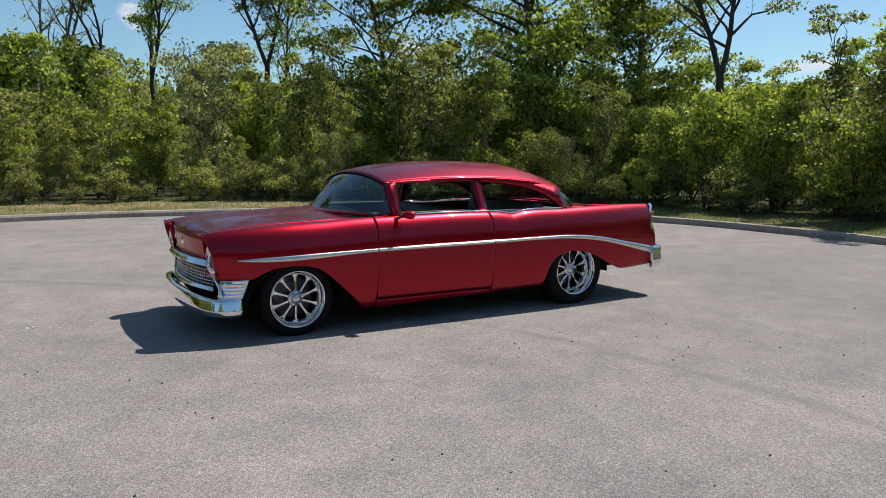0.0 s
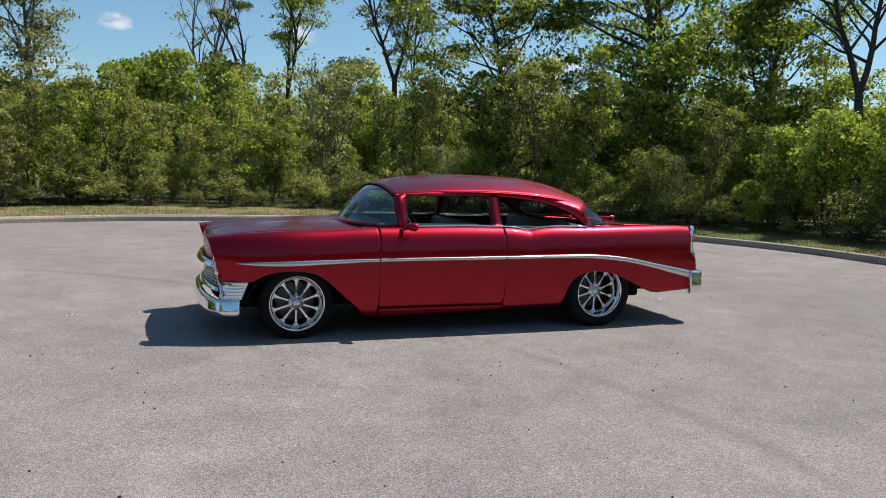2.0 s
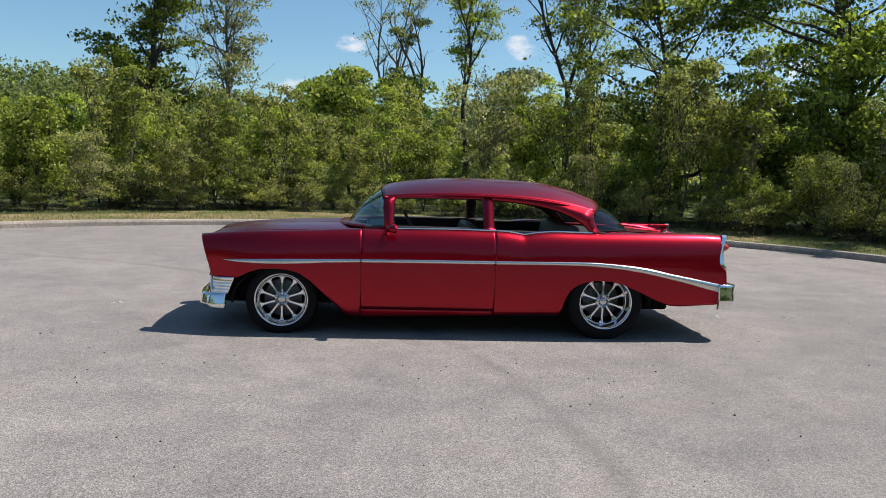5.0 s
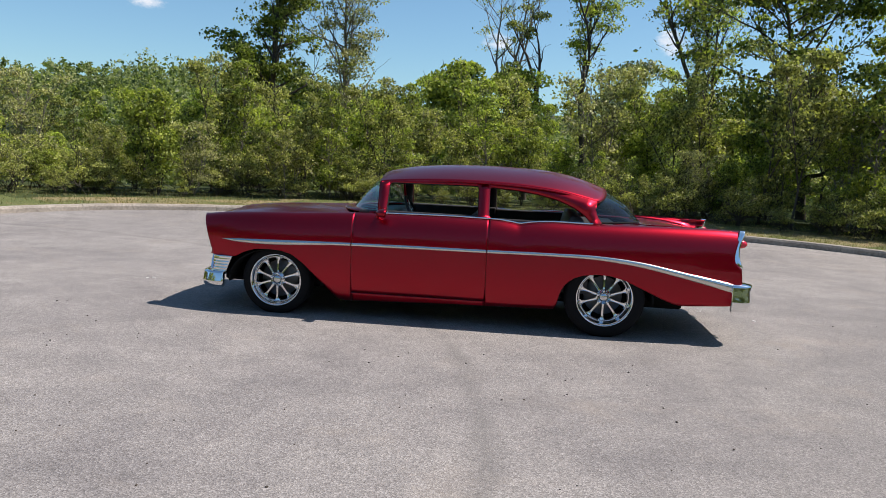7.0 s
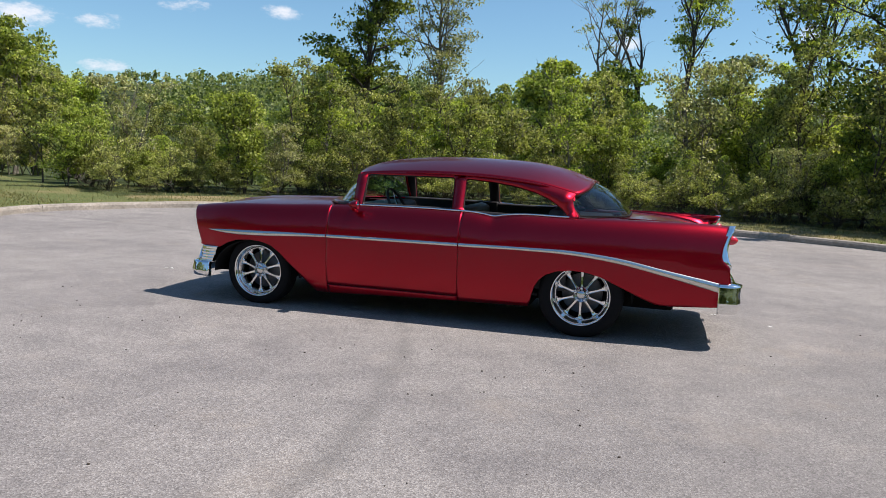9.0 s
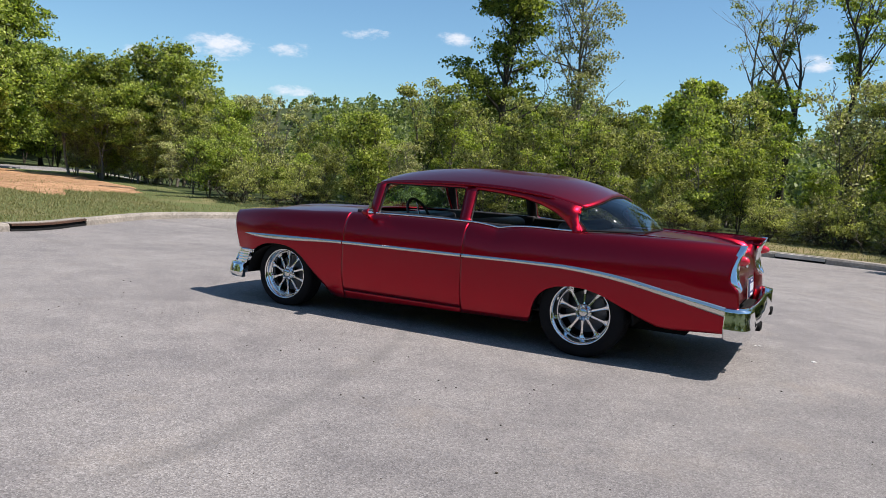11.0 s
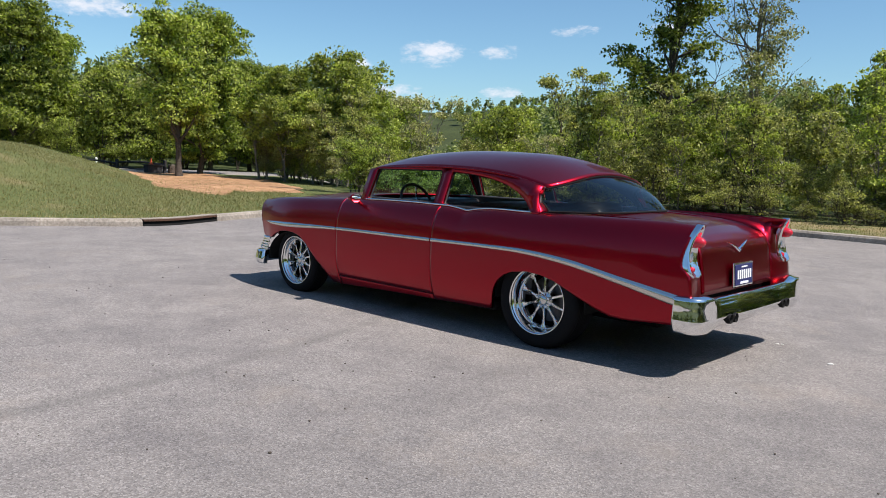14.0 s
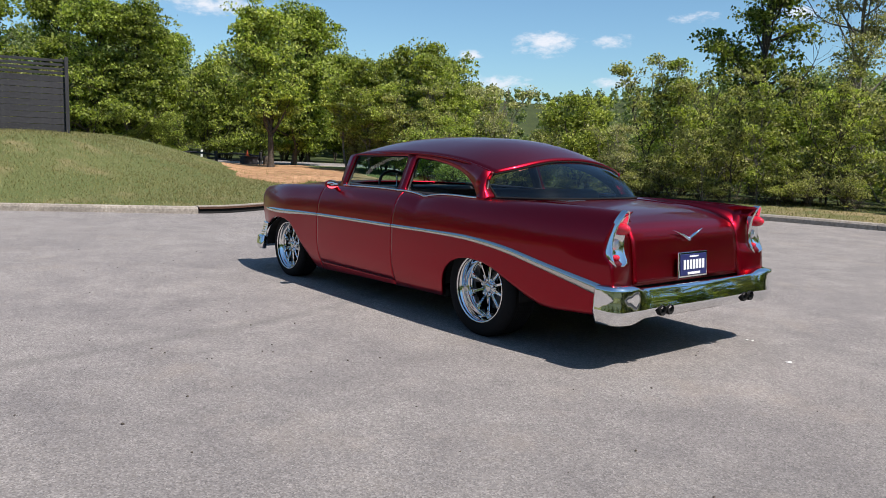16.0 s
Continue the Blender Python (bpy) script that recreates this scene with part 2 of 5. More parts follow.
    nt.links.new(tc, spot.inputs["Vector"])
    sp = nt.nodes.new("ShaderNodeMapRange")
    sp.inputs["From Min"].default_value, sp.inputs["From Max"].default_value = 0.010, 0.020
    sp.inputs["To Min"].default_value, sp.inputs["To Max"].default_value = 0.75, 0.0
    nt.links.new(spot.outputs["Distance"], sp.inputs[0])
    g2, _, _ = noise_ramp(nt, 0.7, [(0.47, (0, 0, 0)), (0.55, (1, 1, 1))], 2.0, 0.5, tc)
    col = mixed(nt, col, (0.03, 0.03, 0.03), mixed(nt, sp.outputs[0], g2, 1.0, "MULTIPLY"))
    nt.links.new(col, b.inputs["Base Color"])
    b.inputs["Roughness"].default_value = 0.85
    b.inputs["Specular IOR Level"].default_value = 0.3
    bump(nt, b, vor.outputs["Distance"], 0.5, 0.006)
    return m


def ground_material(name="rough_turf", dry_from=0.55):
    """Turf with worn, leaf-strewn and clay patches."""
    m, nt, b = material(name)
    fine, nfine, tc = noise_ramp(nt, 26.0, [(0.3, (0.055, 0.075, 0.026)), (0.55, (0.125, 0.142, 0.055)), (0.75, (0.22, 0.215, 0.11))], 6.0, 0.7)
    wide, _, _ = noise_ramp(nt, 0.35, [(0.35, (0.86, 0.92, 0.82)), (0.65, (1.10, 1.04, 1.0))], 4.0, 0.6, tc)
    col = mixed(nt, fine, wide, 1.0, "MULTIPLY")
    dry, _, _ = noise_ramp(nt, 0.7, [(dry_from, (0, 0, 0)), (dry_from + 0.23, (0.8, 0.8, 0.8))], 5.0, 0.65, tc)
    straw, _, _ = noise_ramp(nt, 40.0, [(0.3, (0.20, 0.14, 0.075)), (0.7, (0.40, 0.31, 0.18))], 4.0, 0.7, tc)
    col = mixed(nt, col, straw, dry)
    nt.links.new(col, b.inputs["Base Color"])
    b.inputs["Roughness"].default_value = 0.95
    b.inputs["Specular IOR Level"].default_value = 0.15
    bump(nt, b, nfine, 0.8, 0.03)
    return m


def speckled(name, stops, scale, rough, relief=0.004, wide=None):
    m, nt, b = material(name)
    b.inputs["Specular IOR Level"].default_value = 0.2
    col, nz, tc = noise_ramp(nt, scale, stops, 6.0, 0.65)
    wd, _, _ = noise_ramp(nt, wide or scale * 0.06, [(0.3, (0.72, 0.72, 0.72)), (0.7, (1.12, 1.1, 1.08))], 4.0, 0.6, tc)
    nt.links.new(mixed(nt, col, wd, 1.0, "MULTIPLY"), b.inputs["Base Color"])
    b.inputs["Roughness"].default_value = rough
    bump(nt, b, nz, 0.6, relief)
    return m


RED = paint_material()
CHROME = plain("chrome", (0.86, 0.87, 0.88), 0.035, 1.0, 0.02, 8.0)
ALLOY = plain("polished_alloy", (0.66, 0.67, 0.68), 0.09, 1.0, 0.04, 30.0)
TRIM = plain("brushed_trim", (0.70, 0.68, 0.65), 0.20, 1.0, 0.02, 12.0)
def matt(m, level):
    m.node_tree.nodes["Principled BSDF"].inputs["Specular IOR Level"].default_value = level
    return m


RUBBER = plain("black_rubber", (0.010, 0.010, 0.011), 0.85, 0.0, 0.2, 80.0)
BLACK = plain("black_underside", (0.012, 0.012, 0.012), 0.8, 0.0, 0.3, 20.0)
VINYL = plain("dark_vinyl", (0.035, 0.033, 0.036), 0.5, 0.0, 0.2, 120.0)
VINYL_GREY = plain("grey_vinyl", (0.10, 0.095, 0.095), 0.55, 0.0, 0.2, 120.0)
STEEL = plain("grey_brake_steel", (0.13, 0.13, 0.135), 0.45, 1.0, 0.15, 60.0)
LENS_RED = plain("red_lens", (0.55, 0.012, 0.03), 0.12, 0.0, 0.1, 60.0, 1.0)
LENS_WHITE = plain("headlight_glass", (0.70, 0.72, 0.72), 0.08, 0.35, 0.1, 90.0, 1.0)
PLATE_BLUE = plain("plate_blue", (0.015, 0.02, 0.10), 0.4)
PLATE_WHITE = plain("plate_white", (0.75, 0.77, 0.80), 0.4)
matt(RUBBER, 0.15)
matt(BLACK, 0.1)
GLASS = glass_material("tinted_glass", (0.56, 0.86, 0.82), 0.02, 0.13)
GLASS_REAR = glass_material("smoked_rear_glass", (0.34, 0.40, 0.44))
ASPHALT = asphalt_material()
TURF = ground_material()
VERGE = ground_material("dry_verge", 0.37)
CONCRETE = speckled("kerb_concrete", [(0.25, (0.19, 0.165, 0.135)), (0.5, (0.32, 0.285, 0.245)), (0.75, (0.46, 0.42, 0.365))], 22.0, 0.9)
CLAY = speckled("bare_clay", [(0.25, (0.16, 0.095, 0.05)), (0.45, (0.36, 0.20, 0.105)), (0.75, (0.56, 0.36, 0.21))], 3.0, 0.95, 0.05, 0.5)
BARK = speckled("bark", [(0.3, (0.045, 0.037, 0.030)), (0.7, (0.13, 0.112, 0.095))], 14.0, 0.95, 0.02)
BARK_PALE = speckled("pale_bark", [(0.3, (0.14, 0.125, 0.10)), (0.7, (0.30, 0.27, 0.23))], 14.0, 0.95, 0.02)
DARK_WOOD = speckled("stained_fence_wood", [(0.3, (0.030, 0.030, 0.034)), (0.7, (0.060, 0.060, 0.066))], 20.0, 0.8, 0.004)
LEAF_OAK = leaf_material("oak_leaf", (0.035, 0.055, 0.014), (0.33, 0.365, 0.085), 0.42)
LEAF_BRIGHT = leaf_material("bright_leaf", (0.055, 0.085, 0.018), (0.45, 0.48, 0.115), 0.36)
LEAF_OLIVE = leaf_material("olive_leaf", (0.045, 0.058, 0.018), (0.43, 0.42, 0.15), 0.34)
LEAF_PALE = leaf_material("pale_leaf", (0.10, 0.105, 0.05), (0.52, 0.49, 0.26), 0.32)
LEAF_FAR = leaf_material("far_leaf", (0.045, 0.07, 0.026), (0.28, 0.31, 0.12), 0.3)
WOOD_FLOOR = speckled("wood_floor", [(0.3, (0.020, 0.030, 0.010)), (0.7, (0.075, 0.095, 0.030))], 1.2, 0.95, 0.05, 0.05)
GRASS = leaf_material("grass_blade", (0.10, 0.10, 0.036), (0.27, 0.235, 0.11), 0.22)


# ---------------------------------------------------------------- mesh helpers
def mesh_of(name, verts, faces, mat, smooth=True):
    me = bpy.data.meshes.new(name)
    me.from_pydata([tuple(v) for v in verts], [], [tuple(f) for f in faces])
    me.materials.append(mat)
    me.validate()
    if smooth:
        me.polygons.foreach_set("use_smooth", [True] * len(me.polygons))
    me.update()
    return me


def link(name, me, parent=None, label=""):
    ob = new(name, me)
    if parent:
        ob.parent = parent
    if label:
        ob["label"] = label
    return ob


def grid(P, close_u=False, close_v=False, flip=False):
    """Vertices and quads of a grid of points (nu, nv, 3)."""
    P = np.asarray(P, float)
    nu, nv = P.shape[:2]
    faces = []
    for i in range(nu if close_u else nu - 1):
        for j in range(nv if close_v else nv - 1):
            a, b = i * nv + j, ((i + 1) % nu) * nv + j
            c, d = ((i + 1) % nu) * nv + (j + 1) % nv, i * nv + (j + 1) % nv
            faces.append((a, d, c, b) if flip else (a, b, c, d))
    return P.reshape(-1, 3), faces


def sheet(name, P, mat, parent, thick=0.0, label="", flip=False, close_u=False, close_v=False, offset=-1.0):
    v, f = grid(P, close_u, close_v, flip)
    ob = link(name, mesh_of(name, v, f, mat), parent, label)
    if thick:
        md = ob.modifiers.new("thickness", "SOLIDIFY")
        md.thickness, md.offset = thick, offset
    return ob


def lathe(profile, n=48, axis="y"):
    """Grid of points: a profile of (radius, along) turned round an axis."""
    P = []
    for r, a in profile:
        ring = []
        for k in range(n):
            t = 2 * math.pi * k / n
            ring.append((r * math.cos(t), a, r * math.sin(t)) if axis == "y" else
                        ((a, r * math.cos(t), r * math.sin(t)) if axis == "x" else (r * math.cos(t), r * math.sin(t), a)))
        P.append(ring)
    return np.array(P)


def tube_points(path, radii, n=8, squash=1.0):
    """Rings round a path of points."""
    path = np.asarray(path, float)
    tang = np.gradient(path, axis=0)
    tang /= np.linalg.norm(tang, axis=1)[:, None] + 1e-9
    ref = np.array([0, 0, 1.0]) if abs(tang[:, 2]).mean() < 0.8 else np.array([1.0, 0, 0])
    rings = []
    for p, t, r in zip(path, tang, np.broadcast_to(radii, len(path))):
        a = np.cross(t, ref)
        a /= np.linalg.norm(a) + 1e-9
        b = np.cross(a, t)
        ang = np.linspace(0, 2 * np.pi, n, endpoint=False)
        rings.append(p + r * (np.cos(ang)[:, None] * a + squash * np.sin(ang)[:, None] * b))
    return np.array(rings)


def tube(name, path, radii, mat, parent, n=8, squash=1.0, label=""):
    P = tube_points(path, radii, n, squash)
    v, f = grid(P, close_v=True)
    f = list(f) + [tuple(range(n))[::-1], tuple(range(len(v) - n, len(v)))]
    return link(name, mesh_of(name, v, f, mat), parent, label)


def box_bm(size, at=(0, 0, 0), bevel=0.01, segs=2, turn=None):
    bm = bmesh.new()
    bmesh.ops.create_cube(bm, size=1.0)
    bmesh.ops.scale(bm, vec=size, verts=bm.verts)
    if bevel:
        bmesh.ops.bevel(bm, geom=bm.edges[:], offset=bevel, segments=segs, affect="EDGES", profile=0.5)
    if turn:
        bmesh.ops.transform(bm, matrix=turn, verts=bm.verts)
    bmesh.ops.translate(bm, vec=at, verts=bm.verts)
    return bm


def part(name, bm, mat, parent=None, label="", smooth=False):
    me = bpy.data.meshes.new(name)
    bm.to_mesh(me)
    bm.free()
    me.materials.append(mat)
    if smooth:
        me.polygons.foreach_set("use_smooth", [True] * len(me.polygons))
    return link(name, me, parent, label)


def curve_at(points, x):
    """Smooth-ish interpolation through (x, value) pairs, monotone between them."""
    xs = np.array([p[0] for p in points], float)
    ys = np.array([p[1] for p in points], float)
    d = np.gradient(ys, xs)
    x = np.clip(np.asarray(x, float), xs[0], xs[-1])
    k = np.clip(np.searchsorted(xs, x) - 1, 0, len(xs) - 2)
    h = xs[k + 1] - xs[k]
    t = (x - xs[k]) / h
    return ((2 * t**3 - 3 * t**2 + 1) * ys[k] + (t**3 - 2 * t**2 + t) * h * d[k]
            + (-2 * t**3 + 3 * t**2) * ys[k + 1] + (t**3 - t**2) * h * d[k + 1])


def lerp_at(points, x):
    return np.interp(x, [p[0] for p in points], [p[1] for p in points])


def smooth01(t):
    t = np.clip(t, 0, 1)
    return t * t * (3 - 2 * t)

# ---------------------------------------------------------------- ground, road, kerb
CENTRE = np.array((0.2, 2.2))
KERB_R = [(-55, 20.0), (-40, 12.6), (-25, 10.2), (-10, 9.6), (2, 9.5), (15, 9.7), (50, 9.63), (61, 9.5), (90, 9.6), (110, 10.0), (130, 10.4),
          (146, 10.7), (155, 10.5), (164, 10.2), (176, 9.1), (189, 8.6), (196, 9.5), (203, 10.9), (212, 13.7), (222, 20.0), (238, 34.0), (290, 36.0), (305, 20.0)]


def kerb_radius(deg):
    return curve_at(KERB_R, (np.asarray(deg, float) + 55) % 360 - 55)


def height(x, y):
    """The lie of the land round the turning circle."""
    dx, dy = x - CENTRE[0], y - CENTRE[1]
    r, deg = math.hypot(dx, dy), math.degrees(math.atan2(dy, dx)) % 360
    d = r - float(kerb_radius(deg))
    if d < 0.02:
        return -0.06
    north = float(smooth01((deg + 30) / 40) if deg < 180 else smooth01((195 - deg) / 30)) if deg < 330 else float(smooth01((deg - 330) / 40))
    z = 0.12 * min(1, d / 0.12) + 0.025 * min(d, 4) - 4.0 * float(smooth01((d - 4) / 60)) * north * float(smooth01((152 - deg) / 16) if 90 < deg < 200 else 1)
    z += 0.05 * noise.noise((x * 0.35, y * 0.35, 3.0)) * min(1, d / 3)
    # grassy bank beside the drain
    fall = 2.1 + 0.5 * (-9.0 - x) - y
    bank = float(smooth01((-9.0 - x) / 8.5)) * float(smooth01(fall / 6.5)) * float(smooth01((y + 40) / 20)) * float(smooth01((x + 34) / 9))
    z += 1.24 * bank * min(1.0, d / 2.0)
    # wooded hills round about
    ridge = 1 - 0.85 * math.exp(-((deg - 134) / 5.0) ** 2)
    z += north * ((8.0 + 6.0 * float(smooth01((deg - 100) / 12))) * float(smooth01((r - 60) / 80)) * ridge * (0.85 + 0.3 * noise.noise((deg * 0.05, 0.3, 0.7))))
    z += 62.0 * float(smooth01((r - 380) / 420)) * (0.9 + 0.35 * noise.noise((deg * 0.035, 1.3, 0.2)))
    return z


def build_ground():
    degs = np.linspace(0, 360, 240, endpoint=False)
    offs = [-0.6, 0.0, 0.14, 0.5] + list(np.arange(1.0, 34, 0.8)) + list(np.geomspace(35, 3200, 34))
    P = []
    for deg in degs:
        rk, c, s = float(kerb_radius(deg)), math.cos(radians(deg)), math.sin(radians(deg))
        row = [(CENTRE[0], CENTRE[1], -0.06)]
        for o in offs:
            x, y = CENTRE[0] + (rk + o) * c, CENTRE[1] + (rk + o) * s
            row.append((x, y, height(x, y)))
        P.append(row)
    v, f = grid(P, close_u=True)
    ob = link("ground", mesh_of("ground", v, f, TURF))
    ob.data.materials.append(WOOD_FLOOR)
    ob.data.materials.append(VERGE)
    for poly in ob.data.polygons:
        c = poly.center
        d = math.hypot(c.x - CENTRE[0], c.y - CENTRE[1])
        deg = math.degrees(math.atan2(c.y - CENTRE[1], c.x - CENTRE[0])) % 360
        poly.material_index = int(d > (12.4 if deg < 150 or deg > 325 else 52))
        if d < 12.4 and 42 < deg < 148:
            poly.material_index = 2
    tagged(ob, "uneven mown turf falling away to wooded valley", "ground", kind="structure")


def build_road():
    degs = np.linspace(0, 360, 240, endpoint=False)
    P = []
    for deg in degs:
        rk, c, s = float(kerb_radius(deg)) + 0.06, math.cos(radians(deg)), math.sin(radians(deg))
        P.append([(CENTRE[0] + rk * k * c, CENTRE[1] + rk * k * s, 0.0) for k in np.linspace(0.02, 1, 14)])
    v, f = grid(P, close_u=True)
    f = list(f) + [tuple(range(0, len(v), 14))]
    ob = link("road", mesh_of("road", v, f, ASPHALT))
    tagged(ob, "grey weathered asphalt turning circle with faint tyre marks", "road", kind="structure")


def build_kerb():
    kerb = new("kerb")
    tagged(kerb, "weathered pale concrete kerb round the asphalt", "kerb", kind="structure")
    prof = [(0.0, -0.05), (0.005, 0.085), (0.03, 0.125), (0.06, 0.135), (0.17, 0.135), (0.18, 0.12), (0.18, -0.05)]
    deg = -38.0
    rng = random.Random(4)
    while deg < 222:
        step = math.degrees(2.9 / float(kerb_radius(deg)))
        a, b = deg + 0.02, deg + step - 0.03
        deg += step
        gap = [g for g in ((73.4, 79.7), (177.5, 189.0)) if a < g[1] and b > g[0]]
        if gap:
            deg = gap[0][1]
            if a > gap[0][0] - 0.2:
                continue
            b = gap[0][0]
        rows = []
        dz = rng.uniform(-0.006, 0.006)
        for q in np.linspace(a, b, 9):
            rk, c, s = float(kerb_radius(q)), math.cos(radians(q)), math.sin(radians(q))
            rows.append([(CENTRE[0] + (rk + o) * c, CENTRE[1] + (rk + o) * s, z + dz) for o, z in prof])
        v, f = grid(rows, close_v=True, flip=True)
        n = len(prof)
        f = list(f) + [tuple(range(n)), tuple(range(len(v) - n, len(v)))[::-1]]
        link("kerb_stone", mesh_of("kerb_stone", v, f, CONCRETE, smooth=False), kerb)


def build_drain(start, end, edge, label, lip_low=0.088):
    drain = new("storm_drain")
    tagged(drain, label, "drain", kind="structure")
    lip, mouth, lid = [], [], []
    for q in np.linspace(start, end, 10):
        rk, c, s = float(kerb_radius(q)), math.cos(radians(q)), math.sin(radians(q))
        at = lambda o, z: (CENTRE[0] + (rk + o) * c, CENTRE[1] + (rk + o) * s, z)
        lip.append([at(-0.01, lip_low), at(-0.01, 0.118), at(0.05, 0.122), at(0.05, lip_low)])
        mouth.append([at(0.0, 0.004), at(0.30, -0.02), at(0.32, 0.085), at(0.05, 0.087)])
        lid.append([at(0.05, 0.09), at(0.05, 0.132), at(0.2, 0.137), at(0.2, 0.09)])
    for name, P, mat in (("lip", lip, edge), ("throat", mouth, BLACK), ("lid", lid, CONCRETE)):
        v, f = grid(P, close_v=True)
        f = list(f) + [(0, 1, 2, 3), tuple(range(len(v) - 4, len(v)))]
        link(name, mesh_of(name, v, f, mat, smooth=False), drain)


def draped(name, cx, cy, rx, ry, lift, mat, label, category, seed=1, turn=0.0, ragged=0.25):
    """A patch that lies on the land, with an uneven rim."""
    rows = []
    for k in range(72):
        a = 2 * math.pi * k / 72
        e = 1 + ragged * noise.noise((math.cos(a) * 1.6, math.sin(a) * 1.6, seed)) + ragged * 0.5 * noise.noise((math.cos(a) * 5, math.sin(a) * 5, seed + 9))
        row = []
        for q in np.linspace(0, 1, 14):
            u, w = rx * e * q * math.cos(a), ry * e * q * math.sin(a)
            x, y = cx + u * math.cos(turn) - w * math.sin(turn), cy + u * math.sin(turn) + w * math.cos(turn)
            row.append((x, y, height(x, y) + lift * (1 if q < 0.99 else -1.5)))
        rows.append(row)
    v, f = grid(rows, close_u=True)
    return tagged(link(name, mesh_of(name, v, f, mat)), label, category, kind="structure")


build_ground()
build_road()
build_kerb()
RUST = speckled("rusty_iron", [(0.3, (0.05, 0.03, 0.022)), (0.7, (0.14, 0.075, 0.05))], 40.0, 0.8)
PALE_CONCRETE = speckled("pale_concrete", [(0.3, (0.42, 0.38, 0.33)), (0.7, (0.66, 0.62, 0.56))], 25.0, 0.9)
build_drain(177.6, 188.9, RUST, "storm drain inlet with rusty iron lip in kerb")
build_drain(73.5, 79.6, PALE_CONCRETE, "storm drain inlet with pale concrete lip in kerb", 0.04)
draped("clay_patch", -24.5, 10.8, 10.5, 3.2, 0.035, CLAY, "bare orange clay slope scraped below the trees", "soil", 7, 2.79, 0.35)
draped("side_road", -36.5, 15.0, 16.0, 3.0, 0.06, ASPHALT, "grey side road beyond the clay slope", "road", 5, 1.11, 0.1)


# ---------------------------------------------------------------- plants
def leaf_mesh(name, centres, sizes, mat, seed, droop=0.3):
    """Many small folded leaves, four points each."""
    rng = np.random.default_rng(seed)
    n = len(centres)
    a = rng.uniform(0, 2 * np.pi, n)
    tilt = rng.normal(-droop, 0.75, n)
    d = np.stack([np.cos(a) * np.cos(tilt), np.sin(a) * np.cos(tilt), np.sin(tilt)], 1)
    side = np.cross(d, np.array([0, 0, 1.0]) + rng.normal(0, 0.75, (n, 3)))
    side /= np.linalg.norm(side, axis=1)[:, None] + 1e-9
    up = np.cross(side, d)
    L = sizes[:, None]
    v = np.empty((n, 4, 3))
    v[:, 0] = centres - d * L * 0.5
    v[:, 1] = centres + side * L * 0.33 + up * L * 0.10
    v[:, 2] = centres + d * L * 0.5
    v[:, 3] = centres - side * L * 0.33 + up * L * 0.10
    me = bpy.data.meshes.new(name)
    me.vertices.add(n * 4)
    me.vertices.foreach_set("co", v.ravel())
    idx = np.arange(n)[:, None] * 4
    tri = np.concatenate([idx + np.array([0, 1, 2]), idx + np.array([0, 2, 3])], 1).reshape(-1)
    me.loops.add(n * 6)
    me.loops.foreach_set("vertex_index", tri.astype(np.int32))
    me.polygons.add(n * 2)
    me.polygons.foreach_set("loop_start", np.arange(0, n * 6, 3, dtype=np.int32))
    me.materials.append(mat)
    me.update(calc_edges=True)
    return me


class Wood:
    """Collects tapered limbs into one mesh, and the places where leaves grow."""

    def __init__(self, seed):
        self.v, self.f, self.ends, self.rng = [], [], [], random.Random(seed)

    def limb(self, path, radii, n=6):
        P = tube_points(path, radii, n)
        v, f = grid(P, close_v=True)
        k = len(self.v)
        self.v.extend(map(tuple, v))
        self.f.extend(tuple(i + k for i in q) for q in f)

    def bent(self, start, way, length, bends=5, wander=0.18, rise=0.0):
        p, w, out = Vector(start), Vector(way).normalized(), [Vector(start)]
        for _ in range(bends):
            w = (w + Vector([self.rng.gauss(0, wander) for _ in range(3)]) + Vector((0, 0, rise))).normalized()
            p = p + w * length / bends
            out.append(p.copy())
        return out


